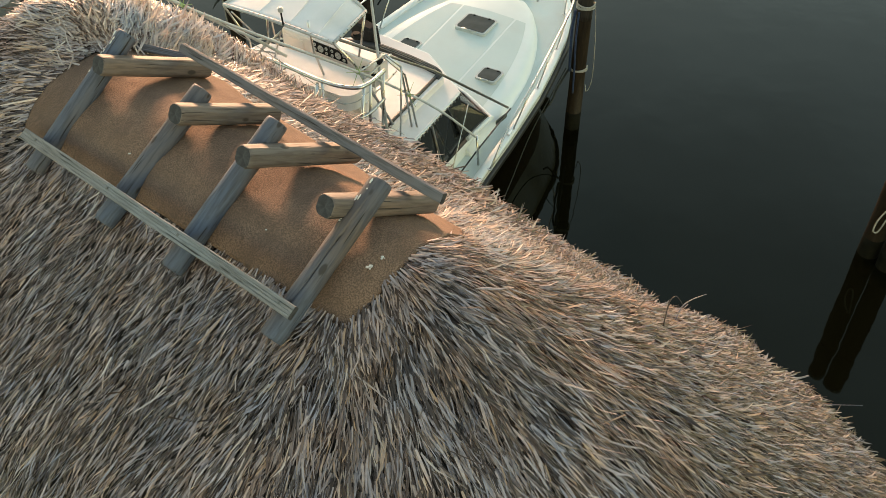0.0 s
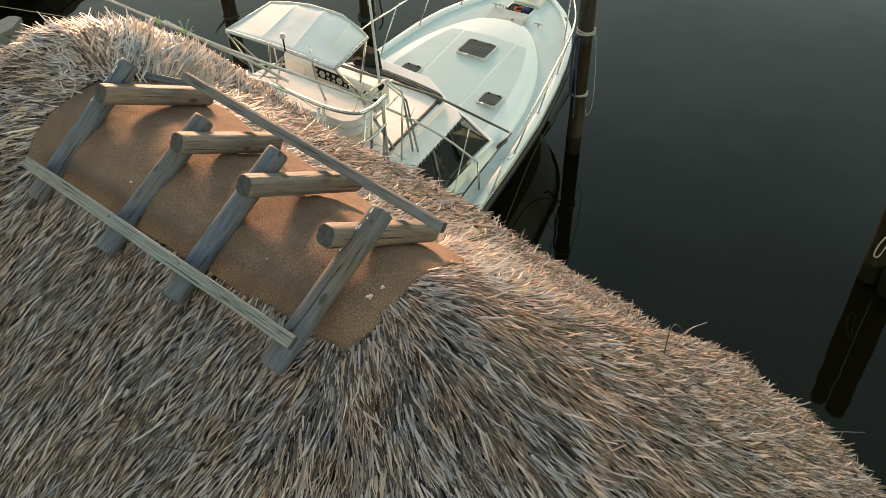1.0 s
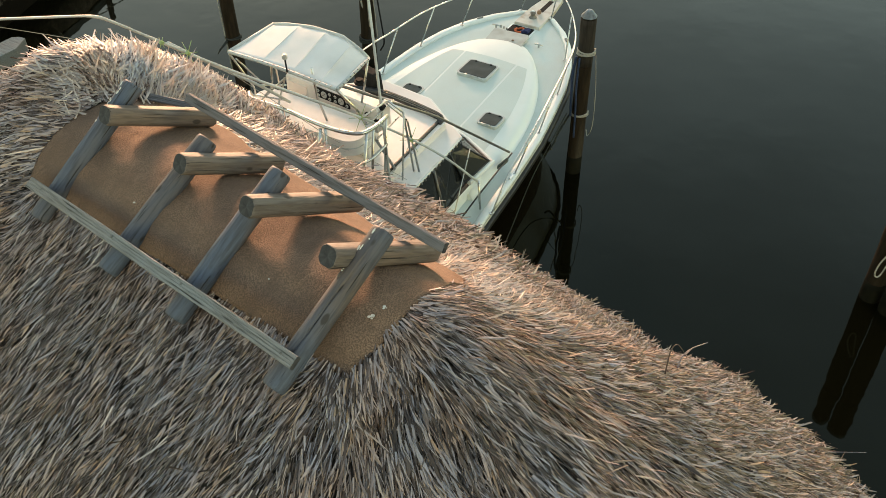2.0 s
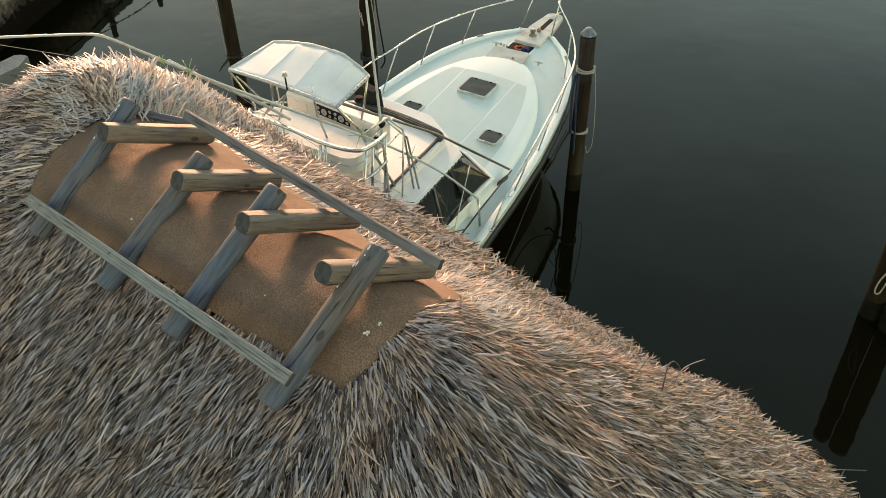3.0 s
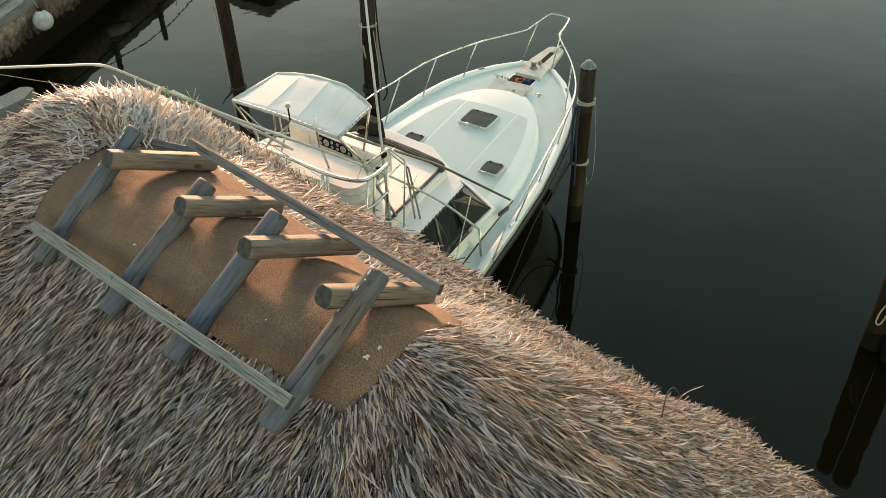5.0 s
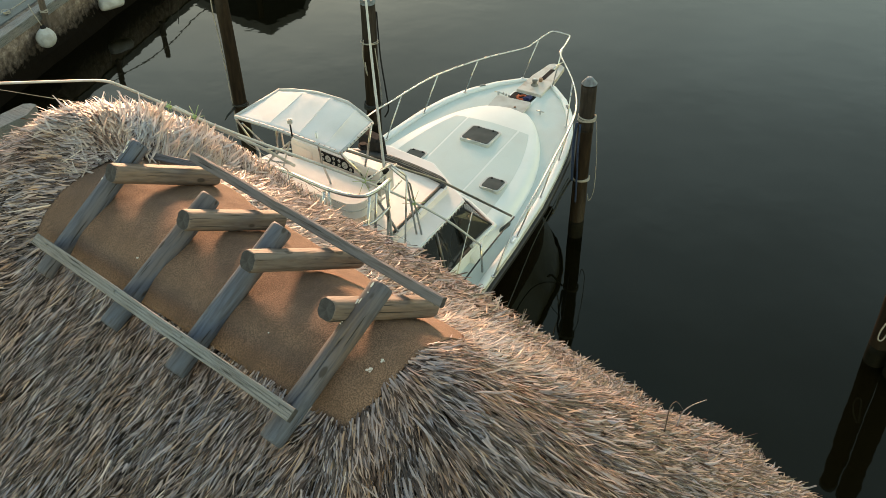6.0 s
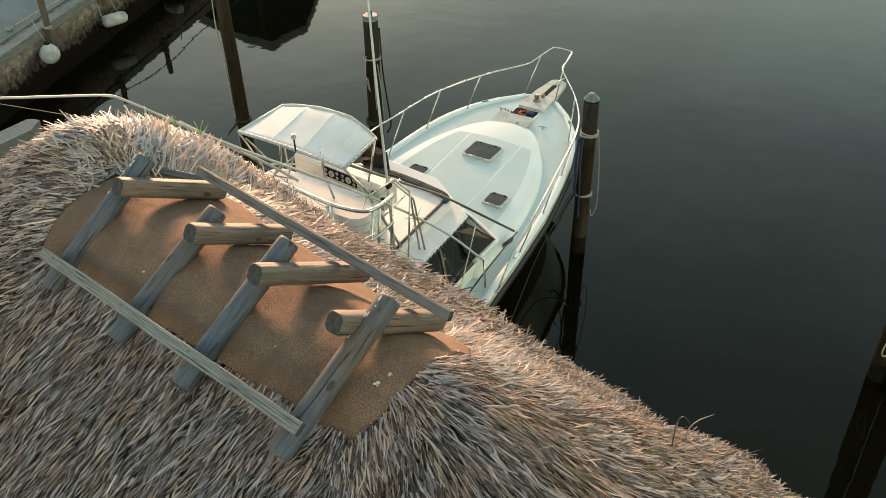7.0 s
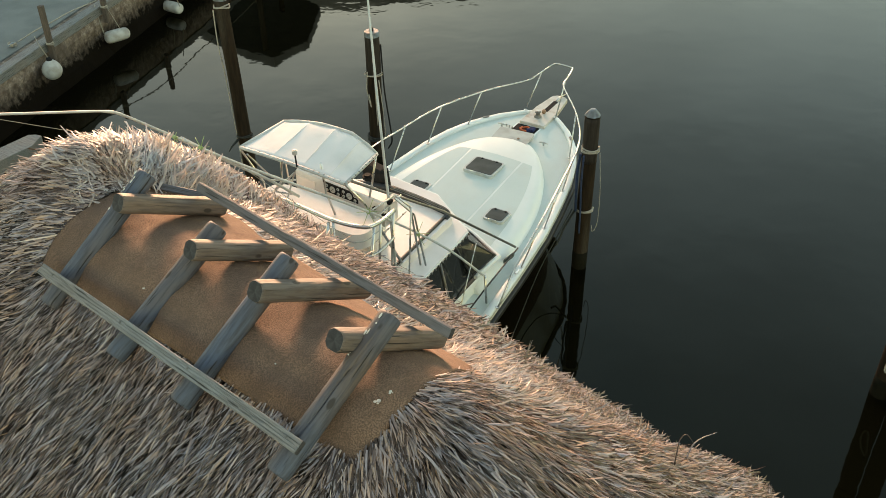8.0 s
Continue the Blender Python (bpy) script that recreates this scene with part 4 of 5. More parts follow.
part("locker_lid", slab(rounded(-0.31, -0.19, 0.29, 0.19, 0.03), -0.018, 0.018, 0.006), LID, boat, "chalky white anchor locker lid lying open").matrix_local = pose(-0.05, -1.03, 1.475, 4, 0, 3)
part("lid_latch", disc(0.022, 0.012, pose(0.06, -1.08, 1.497), 12, 0.003), RUST, boat, "rusty lid latch")
for cx in (-0.34, -0.28, -0.22):
    part("hinge_bolt", disc(0.014, 0.05, pose(cx, -0.72 - 0.3 * (cx + 0.28), 1.47), 10, 0.004), STEEL, boat)
for cx, cs in ((-0.42, 0.72), (0.46, 0.98)):
    cl = part("cleat", tube([(cx - 0.07, -cs, 1.475), (cx, -cs, 1.485), (cx + 0.07, -cs, 1.475)], [0.009, 0.014, 0.009]), STEEL, boat)
    part("cleat_foot", disc(0.016, 0.05, pose(cx, -cs, 1.455), 12), STEEL, cl)
for sg, s in ((-1, 0.62), (1, 0.62), (1, 4.0)):
    part("chock", box((0.04, 0.11, 0.022), pose(sg * (beam(s) - 0.05), -s, sheer(s) + 0.045, 0, 0, sg * 38 if s < 1 else 0), 0.008), DARKTUBE if s < 1 else STEEL, boat, "small metal mooring chock")

# bow rail
RAIL = [(1.66, -4.75, 1.26), (1.68, -4.4, 1.62), (1.66, -3.7, 1.85), (1.55, -2.9, 1.93), (1.33, -1.7, 1.99), (0.95, -0.9, 2.04), (0.42, -0.2, 2.09), (0.33, -0.02, 2.1), (0.3, 0.2, 2.1), (0.24, 0.52, 2.11), (0.18, 0.58, 2.11), (-0.06, 0.6, 2.11), (-0.13, 0.5, 2.11),
        (-0.18, 0.02, 2.1), (-0.24, -0.22, 2.09), (-0.68, -0.82, 2.05), (-1.08, -1.65, 2.0), (-1.25, -2.5, 1.95), (-1.32, -3.4, 1.93), (-1.36, -4.4, 1.6), (-1.36, -4.7, 1.26)]
part("bow_rail", tube(smooth_line(RAIL, 5), 0.0115), STEEL, boat, "polished tubular bow rail")
for foot, head in (((1.62, -4.73), (1.68, -4.4, 1.62)), ((1.52, -3.88), (1.66, -3.6, 1.86)), ((1.42, -2.96), (1.5, -2.6, 1.95)), ((1.26, -2.01), (1.28, -1.55, 2.0)), ((0.98, -1.14), (0.9, -0.82, 2.04)),
                   ((0.26, -0.1), (0.34, 0.0, 2.1)), ((-0.3, -0.08), (-0.15, 0.14, 2.1)), ((-0.93, -0.94), (-0.72, -0.88, 2.05)), ((-1.21, -1.77), (-1.05, -1.6, 2.0)), ((-1.33, -2.69), (-1.22, -2.4, 1.95))):
    z = sheer(-foot[1]) + 0.03
    st = part("stanchion", tube([(*foot, z), head], 0.01), STEEL, boat)
    part("base", disc(0.032, 0.014, pose(*foot, z), 12, 0.003), STEEL, st)

# deckhouse: dark side windows, raked windshield, canvas-edged roof
HOUSE = [(-1.06, -6.6), (1.07, -6.6), (1.01, -4.52), (0.27, -4.0), (-0.5, -3.9), (-1.04, -4.3)]


def scaled(outline, k, dx=0.0, dy=0.0, cy=-5.2):
    return [(x * k + dx, (y - cy) * k + cy + dy) for x, y in outline]


house = part("deckhouse", slab([(-1.2, -6.6), (1.2, -6.6), (1.2, -4.2), (0.6, -3.7), (-0.6, -3.6), (-1.2, -4.2)], 1.05, 1.34, 0.01), GEL, boat, "white deckhouse sides")
def side_pane(sg):
    """A sloped dark pane from the house side up under the roof."""
    bm = box((0.014, 2.1, 0.64), pose(0, -5.55, 1.65), 0.003)
    for v in bm.verts:
        v.co.x += sg * (1.19 - (v.co.z - 1.33) * 0.24)
    return bm


part("side_window", side_pane(1), GLASS, house, "dark tinted side curtain window")
part("side_window", side_pane(-1), GLASS, house, "dark tinted side curtain window")
for yy in (-5.2, -5.85, -6.45):
    part("window_post", tube([(1.205, yy, 1.34), (1.055, yy, 1.96)], 0.018, 6), DARKTUBE, house)


def windshield():
    """Raked dark panes from the roof's front edge down to the trunk."""
    bm = bmesh.new()
    low = [(-1.15, -4.3), (-1.0, -3.95), (-0.55, -3.6), (0.3, -3.66), (0.75, -3.85), (1.26, -4.14), (1.22, -4.7)]
    high = [(-1.04, -4.5), (-0.95, -4.3), (-0.5, -4.0), (0.3, -4.04), (0.64, -4.3), (1.0, -4.56), (1.04, -4.8)]
    a = [bm.verts.new((x, y, 1.5)) for x, y in low]
    b = [bm.verts.new((x, y, 1.95)) for x, y in high]
    for i in range(6):
        bm.faces.new((a[i], a[i + 1], b[i + 1], b[i]))
    bmesh.ops.solidify(bm, geom=bm.faces[:], thickness=0.012)
    return bm, low, high


bm, low, high = windshield()
shield = part("windshield", bm, GLASS, house, "dark raked windshield")
for i in range(7):
    part("mullion", tube([(*low[i], 1.5), (*high[i], 1.955)], 0.012, 6), RUBBER, shield, "black window frame")
part("sill", tube([(x, y, 1.5) for x, y in low], 0.014, 6), RUBBER, shield, "black window sill trim")
part("coaming", tube([(x * 1.03, y + 0.04, 1.47) for x, y in low], 0.03, 8), GEL, shield, "white coaming under the windshield")
roof = part("deckhouse_roof", slab(scaled(HOUSE, 1.035), 1.94, 2.0, 0.012, lambda x, y: 0.04 * (1 - (x / 1.2) ** 2)), CANVAS, house, "cream canvas-covered deckhouse roof")
edge = scaled(HOUSE, 1.04)
part("roof_piping", tube([(x, y, 1.985 + 0.04 * (1 - (x / 1.2) ** 2)) for x, y in edge[1:]], 0.011, 6), GEL, roof)
for i in range(24):
    yy = -6.5 + 2.0 * i / 23
    part("snap", box((0.03, 0.022, 0.03), pose(1.125 - 0.028 * (yy + 6.5), yy, 1.975), 0.005), DARKTUBE, roof)
part("portlight", slab(rounded(-0.12, -0.036, 0.12, 0.036, 0.025), 0.0, 0.014, 0.003), HATCHLID, boat, "dark oval portlight").matrix_local = pose(1.315, -3.85, 1.30, 90, 0, 82)
part("hand_rail", tube([(1.36, -5.6, 1.14), (1.37, -4.6, 1.3), (1.33, -3.6, 1.32)], 0.011), RUBBER, boat, "dark trim line along the side deck")

# flybridge
fly = part("flybridge", slab(rounded(-0.9, -6.75, 0.8, -4.38, 0.1), 2.0, 2.12, 0.02), DASH, boat, "cream flybridge floor with dark edging")
roll = part("black_pad", tube(smooth_line([(-0.75, -4.36, 2.12), (-0.21, -4.3, 2.15), (0.2, -4.34, 2.15), (0.6, -4.41, 2.15), (0.72, -4.44, 2.13), (0.74, -4.54, 2.1)]), 0.045), RUBBER, fly, "black padded front edge")
for k in range(5):
    w = radians(35 + 27 * k)
    part("rib", tube(smooth_line([(px, py - 0.045 * math.cos(w), pz + 0.045 * math.sin(w)) for px, py, pz in ((-0.21, -4.3, 2.15), (0.2, -4.34, 2.15), (0.6, -4.41, 2.15), (0.7, -4.435, 2.14))]), 0.0065, 5), DARKTUBE, roll, "ribbed grey face of the roll")
part("side_trim", tube([(0.72, -4.5, 2.125), (0.75, -5.7, 2.125), (0.78, -6.6, 2.125)], 0.024), RUBBER, fly, "dark side trim")
console = part("console", slab([(-0.6, -5.72), (0.74, -5.855), (0.76, -5.62), (-0.58, -5.48)], 2.74, 3.05, 0.03), DASH, boat, "cream helm console")


part("pedestal", slab(rounded(-0.4, -5.62, 0.4, -5.3, 0.08), 2.1, 2.76, 0.03), DASH, console)


def dash_pose(f, z):
    """A place on the console's rear face, f from port to starboard."""
    return pose(-0.6 + 1.4 * f, -5.722 - 0.14 * f, z, 90, 0, -5.7)


for f in (0.42, 0.6):
    panel = part("gauge_panel", box((0.245, 0.125, 0.02), dash_pose(f, 2.975), 0.004), BLACK, console, "black gauge panel")
    for gx, gy, gr in ((-0.085, 0.03, 0.02), (-0.085, -0.03, 0.02), (0.0, 0.0, 0.042), (0.085, 0.03, 0.02), (0.085, -0.03, 0.02)):
        dial = part("gauge", disc(gr, 0.012, dash_pose(f, 2.975) @ pose(gx, gy, 0.012), 18, 0.003), GAUGE, panel, "pale round gauge")
        part("needle", box((gr * 1.3, 0.004, 0.004), dash_pose(f, 2.975) @ pose(gx, gy, 0.02, 0, 0, 40 + 200 * gx), 0.001), BLACK, dial)
wheel = part("steering_wheel", tube([(0.09 * math.cos(w), 0.09 * math.sin(w), 0) for w in (2 * math.pi * i / 24 for i in range(24))], 0.013, 8, closed=True), BLACK, console, "black steering wheel")
wheel.matrix_local = pose(0.29, -5.89, 2.8, 65, 0, -6)
for a in (0, 120, 240):
    part("spoke", tube([(0, 0, -0.02), (0.085 * math.cos(radians(a)), 0.085 * math.sin(radians(a)), 0)], 0.009), STEEL, wheel)
part("wheel_hub", disc(0.03, 0.16, pose(0.29, -5.84, 2.82, 65, 0, -6), 14), STEEL, console)
for f, z in ((0.72, 2.8), (0.8, 2.8), (0.86, 2.95), (0.9, 2.7), (0.95, 2.9)):
    part("knob", disc(0.022, 0.05, dash_pose(f, z), 12, 0.004), BLACK, console)
lines = part("locker_outline", box((0.3, 0.16, 0.012), dash_pose(0.12, 2.9), 0.004), DASH, console, "cream locker door")
part("latch", disc(0.014, 0.02, dash_pose(0.21, 2.84) @ pose(0, 0, 0.01), 10), BLACK, lines)
part("compass", disc(0.06, 0.07, pose(0.28, -5.5, 3.08), 16, 0.02), BLACK, console, "black compass")
part("seat_pad", slab(rounded(-0.72, -6.42, 0.82, -5.93, 0.17, 12), 2.76, 2.95, 0.03), CANVAS, fly, "cream flybridge bench cover")
part("seat_piping", tube(smooth_line([(x, y, 2.86) for x, y in rounded(-0.725, -6.425, 0.825, -5.925, 0.17, 6)], 2), 0.006, 5, closed=True), LID, fly, "grey piping round the bench cover")
part("seat_base", slab(rounded(-0.5, -6.2, 0.45, -6.02, 0.08), 2.1, 2.76, 0.02), DASH, fly)

FLYRAIL = [(-0.66, -6.24, 2.7), (-0.74, -6.16, 2.86), (-0.7, -6.24, 3.04), (-0.55, -6.38, 3.08), (-0.1, -6.41, 3.1), (0.5, -6.47, 3.1), (0.85, -6.42, 3.1), (0.95, -6.26, 3.1), (0.94, -5.95, 3.08)]
upper = part("flybridge_rail", tube(smooth_line(FLYRAIL, 5), 0.022), STEEL, boat, "polished flybridge rail")
part("lower_rail", tube(smooth_line([(x * 1.0, y - 0.03, 2.74) for x, y, z in FLYRAIL[3:]], 5), 0.016), STEEL, upper)
for x, y in ((-0.1, -6.41), (0.5, -6.47), (0.95, -6.24), (0.94, -5.97)):
    part("rail_post", tube([(x, y, 3.08), (x * 0.92, y + 0.01, 2.1)], 0.016), STEEL, upper)
part("ladder_post", tube([(0.93, -6.33, 3.08), (0.91, -6.42, 2.5), (0.9, -6.5, 0.5)], 0.018), STEEL, boat)
part("ladder_post", tube([(0.46, -6.5, 3.08), (0.42, -6.56, 2.4), (0.42, -6.6, 0.5)], 0.018), STEEL, boat)


# canvas top and its frame
def top_z(x):
    return float(np.interp(x, [-0.7, -0.5, -0.1, 0.33, 0.58, 0.69], [3.68, 3.73, 3.79, 3.79, 3.69, 3.62]))


SEAMS = [-0.7, -0.27, 0.13, 0.48, 0.69]
FACETS = [a + (b - a) * k / 6 for a, b in zip(SEAMS, SEAMS[1:]) for k in range(6)] + [SEAMS[-1]]


def top_point(x, g):
    """A place on the top: a nearly straight rear bow, a crowned front bow with flat panels between."""
    f = (x + 0.7) / 1.39
    aft, bow = -6.46, -5.76 - 0.03 * f
    rear = 3.655 - 0.055 * f + 0.02 * math.sin(math.pi * f)
    k = min(1.0, g * 1.15)
    return Vector((x * (1 - 0.08 * g), aft + (bow - aft) * g, rear + (top_z(x) - rear) * k))


def canvas_top():
    bm = bmesh.new()
    nx, ny = len(FACETS) - 1, 10
    grid = []
    for x in FACETS:
        row = []
        for j in range(ny + 1):
            g = j / ny
            p = top_point(x, g)
            q = max(k for k in range(4) if x >= SEAMS[k] - 1e-6)
            u = min(max((x - SEAMS[q]) / (SEAMS[q + 1] - SEAMS[q]), 0.0), 1.0)
            p.z -= (0.003 + 0.009 * min(1.0, 4 * g)) * math.sin(math.pi * u ** 0.75)
            p.z += 0.005 * math.sin(math.pi * g) * noise.noise(Vector((x * 5, g * 9, 1))) - 0.006 * math.sin(math.pi * g)
            row.append(bm.verts.new(p))
        grid.append(row)
    for i in range(nx):
        for j in range(ny):
            bm.faces.new((grid[i][j], grid[i + 1][j], grid[i + 1][j + 1], grid[i][j + 1])).smooth = True
    for i in (6, 12, 18):
        for j in range(ny):
            bm.edges.get((grid[i][j], grid[i][j + 1])).smooth = False
    ret = bmesh.ops.extrude_face_region(bm, geom=bm.faces[:])
    bmesh.ops.translate(bm, verts=[g for g in ret["geom"] if isinstance(g, bmesh.types.BMVert)], vec=(0, 0, -0.012))
    return bm


top = part("canvas_top", canvas_top(), CANVAS, boat, "cream canvas bimini top laced to a tube frame")


def top_rim(g):
    return [tuple(top_point(-0.7 + 1.39 * i / 12, g) - Vector((0, 0, 0.006))) for i in range(13)]


for xs in SEAMS[1:4]:
    part("seam", tube([top_point(xs, 0.1 * i) - Vector((0, 0, 0.004)) for i in range(11)], 0.0045, 6), CANVAS, top)
part("frame_bow", tube(top_rim(0.0), 0.02), ALLOY, top)
part("frame_bow", tube(top_rim(1.0), 0.018), ALLOY, top)
for k in (0, -1):
    part("frame_side", tube([top_rim(0.0)[k], top_rim(1.0)[k]], 0.02), ALLOY, top)
for i in range(22):
    f = i / 21
    a = top_rim(0.02)
    q = min(int(f * 12), 11)
    p = Vector(a[q]).lerp(Vector(a[q + 1]), f * 12 - q)
    part("lace", box((0.01, 0.03, 0.012), pose(p.x, p.y - 0.012, p.z + 0.012), 0.003), DARKTUBE, top)
for i in range(9):
    p = Vector(top_rim(0.0)[-1]).lerp(Vector(top_rim(1.0)[-1]), (i + 0.5) / 9)
    part("lace", box((0.03, 0.01, 0.012), pose(p.x + 0.01, p.y, p.z + 0.012), 0.003), DARKTUBE, top)
nav = part("stern_light", tube([(0.09, -6.48, 3.64), (0.09, -6.49, 3.8)], 0.009), BLACK, top, "small mast light")
part("lens", disc(0.028, 0.06, pose(0.09, -6.49, 3.82), 14, 0.01), FENDER, nav)

FRAME = [((0.69, -6.46, 3.6), (0.70, -6.13, 3.15), (0.78, -5.6, 2.1)), ((0.63, -5.8, 3.61), (0.6, -5.85, 3.3), (0.5, -5.8, 3.0)), ((-0.73, -6.43, 3.61), (-0.78, -6.08, 3.0), (-0.88, -5.96, 2.0)),
         ((-0.73, -5.76, 3.61), (-0.75, -5.7, 3.0), (-0.75, -5.62, 2.1)), ((-0.57, -6.5, 3.62), (-0.69, -6.06, 3.1)), ((0.0, -6.6, 3.75), (-0.26, -6.35, 3.3), (-0.61, -6.21, 2.9)),
         ((-0.51, -6.27, 3.2), (-0.26, -6.12, 3.2)), ((-0.63, -6.22, 2.9), (-0.02, -6.4, 3.5)), ((-0.02, -6.4, 3.5), (-0.62, -5.97, 2.6)), ((-0.94, -6.27, 3.0), (-0.25, -6.12, 3.0)),
         ((0.74, -6.14, 3.1), (0.79, -5.71, 3.1)), ((0.82, -5.76, 3.1), (0.85, -5.42, 2.7), (0.98, -5.4, 2.02)), ((0.9, -5.56, 2.9), (0.9, -5.64, 2.02)), ((0.74, -6.13, 2.66), (0.69, -5.35, 2.66)),
         ((0.79, -5.71, 3.1), (0.89, -5.56, 2.9), (0.92, -5.42, 2.02)), ((0.7, -6.2, 2.9), (0.8, -5.6, 3.05)), ((0.35, -6.4, 3.72), (0.3, -6.3, 3.3), (0.3, -6.05, 2.6))]
tower = part("tower_frame", tube(FRAME[0], 0.017), STEEL, boat, "polished tube tower frame with cross braces")
for fr in FRAME[1:]:
    part("brace", tube(fr, 0.0125 if len(fr) > 2 else 0.0105), STEEL, tower)

# outriggers, strut, aerial
rig = part("outrigger", tube(smooth_line([(1.41, -4.73, 1.6), (1.16, -5.05, 2.05), (0.91, -5.41, 2.45), (0.74, -6.14, 3.1), (0.22, -7.4, 4.15), (0.12, -8.09, 4.75), (0.15, -8.52, 5.12), (0.14, -8.68, 5.23), (0.09, -8.95, 5.33), (-0.05, -9.42, 5.48), (-0.2, -9.8, 5.6)], 4),
           [0.015] * 21 + [0.012] * 8 + [0.0095] * 12), ALLOY, boat, "long white outrigger pole with green spreaders")
part("foot", tube([(1.44, -4.7, 1.16), (1.42, -4.72, 1.62)], 0.016), STEEL, rig)
for c in ((0.9, -5.43, 2.46), (0.73, -6.14, 3.1), (0.185, -7.84, 4.53), (0.18, -8.1, 4.75)):
    star = part("spreader", disc(0.026 if c[2] < 4 else 0.016, 0.045, pose(*c, 50, 20, 0), 12, 0.004), GREEN, rig, "green star spreader")
    for i in range(6):
        w = 2 * math.pi * i / 6 + 0.3
        d = Vector((math.cos(w) * 0.9, math.sin(w) * 0.35, math.sin(w) * 0.9)) * (0.17 if c[2] < 4 else 0.12 if c[2] < 4.6 else 0.05)
        part("arm", tube([c, Vector(c) + d], [0.0045, 0.0025], 6), GREEN, star)
part("outrigger", tube(smooth_line([(-0.12, -6.26, 3.1), (-0.19, -6.65, 3.5), (-0.18, -7.21, 4.0), (-0.14, -7.75, 4.5)], 4), 0.017), ALLOY, boat, "white outrigger pole")
part("strut", tube([(1.37, -3.77, 1.45), (0.93, -4.91, 2.5), (0.69, -5.58, 3.0), (0.57, -6.31, 3.55)], 0.016), DARKTUBE, boat, "dark strut")
part("aerial", tube([(0.98, -6.0, 2.02), (0.73, -5.75, 3.05), (0.41, -5.42, 4.2), (0.1, -5.05, 5.0), (-0.25, -4.7, 6.0)], [0.017, 0.016, 0.014, 0.012, 0.009]), ALLOY, boat, "white aerial mast")
part("bracket", box((0.08, 0.08, 0.05), pose(0.74, -5.76, 3.03), 0.01), BLACK, boat)
part("stay", tube([(1.19, -4.53, 1.9), (1.3, -5.2, 1.16)], 0.008, 6), STEEL, boat)
part("deck_box", box((0.42, 0.16, 0.36), pose(-0.55, -4.16, 2.19, 8, 0, -14), 0.03), BLACK, boat, "black equipment box")
part("halyard", tube([(-1.5, -9.36, 5.2), (-1.32, -8.68, 4.8), (-1.15, -8.0, 4.4), (-0.87, -7.3, 3.9), (-0.6, -6.5, 3.3)], 0.0035, 4), ROPE, rig)
part("halyard", tube([(0.19, -7.5, 4.24), (0.6, -6.5, 3.0), (1.0, -5.7, 2.1)], 0.003, 4), ROPE, rig)

# ---- mooring piles ----
def coil(c, r, turns, thick, wob=0.01, tilt=0.0):
    pts = []
    for i in range(int(turns * 20) + 1):
        w = 2 * math.pi * i / 20
        pts.append((c[0] + r * math.cos(w), c[1] + r * math.sin(w), c[2] + thick * 1.7 * w / (2 * math.pi) + wob * math.sin(w * 1.7) + tilt * math.cos(w)))
    return pts


def pile(x, y, top, r, label, lean=(0, 0), cap="cone", bleached=True):
    """A timber mooring pile: tapered uneven trunk from below the water, wet algae band, cap."""
    t = thing("mooring_pile", label, "pile", pose(x, y, 0), "mooring piles")

    def trunk_part(z0, z1, k, mat, name, grow=1.0, lbl=""):
        bm = bmesh.new()
        rings = []
        for i in range(k + 1):
            z = z0 + (z1 - z0) * i / k
            ring = []
            for j in range(18):
                w = 2 * math.pi * j / 18
                g = r * grow * (1.04 - 0.05 * z / top) * (1 + 0.05 * noise.noise(Vector((math.cos(w), math.sin(w), z * 1.3 + x))) + 0.02 * noise.noise(Vector((math.cos(w) * 4, math.sin(w) * 4, z * 5 + y))))
                ring.append(bm.verts.new((g * math.cos(w) + lean[0] * z, g * math.sin(w) + lean[1] * z, z)))
            rings.append(ring)
        for a, b in zip(rings, rings[1:]):
            for j in range(18):
                bm.faces.new((a[j], a[(j + 1) % 18], b[(j + 1) % 18], b[j])).smooth = True
        bm.faces.new(rings[0])
        bm.faces.new(rings[-1])
        return part(name, bm, mat, t, lbl)

    trunk_part(-1.5, top, 30, PILE, "trunk")
    if bleached:
        trunk_part(top * 0.72, top - 0.01, 8, PILE_TOP, "weathered_top", 1.012, "bleached weathered top")
    trunk_part(-0.6, 0.3, 8, ALGAE, "waterline_band", 1.02, "dark wet algae band")
    tx, ty = lean[0] * top, lean[1] * top
    bm = bmesh.new()
    if cap == "cone":
        bmesh.ops.create_cone(bm, cap_ends=True, segments=8, radius1=r * 1.12, radius2=r * 0.35, depth=0.1)
        bmesh.ops.bevel(bm, geom=bm.edges[:], offset=0.008, segments=1, affect="EDGES")
        bm.transform(pose(tx, ty, top + 0.06))
    else:
        bmesh.ops.create_cone(bm, cap_ends=True, segments=18, radius1=r * 1.06, radius2=r * 1.02, depth=0.09)
        bmesh.ops.bevel(bm, geom=bm.edges[:], offset=0.008, segments=1, affect="EDGES")
        bm.transform(pose(tx, ty, top + 0.03))
    c = part("cap", bm, CAP, t, "weathered grey cap")
    if cap != "cone":
        part("knob", disc(0.035, 0.07, pose(tx, ty, top + 0.1), 10, 0.01), BLACK, c)
    return t


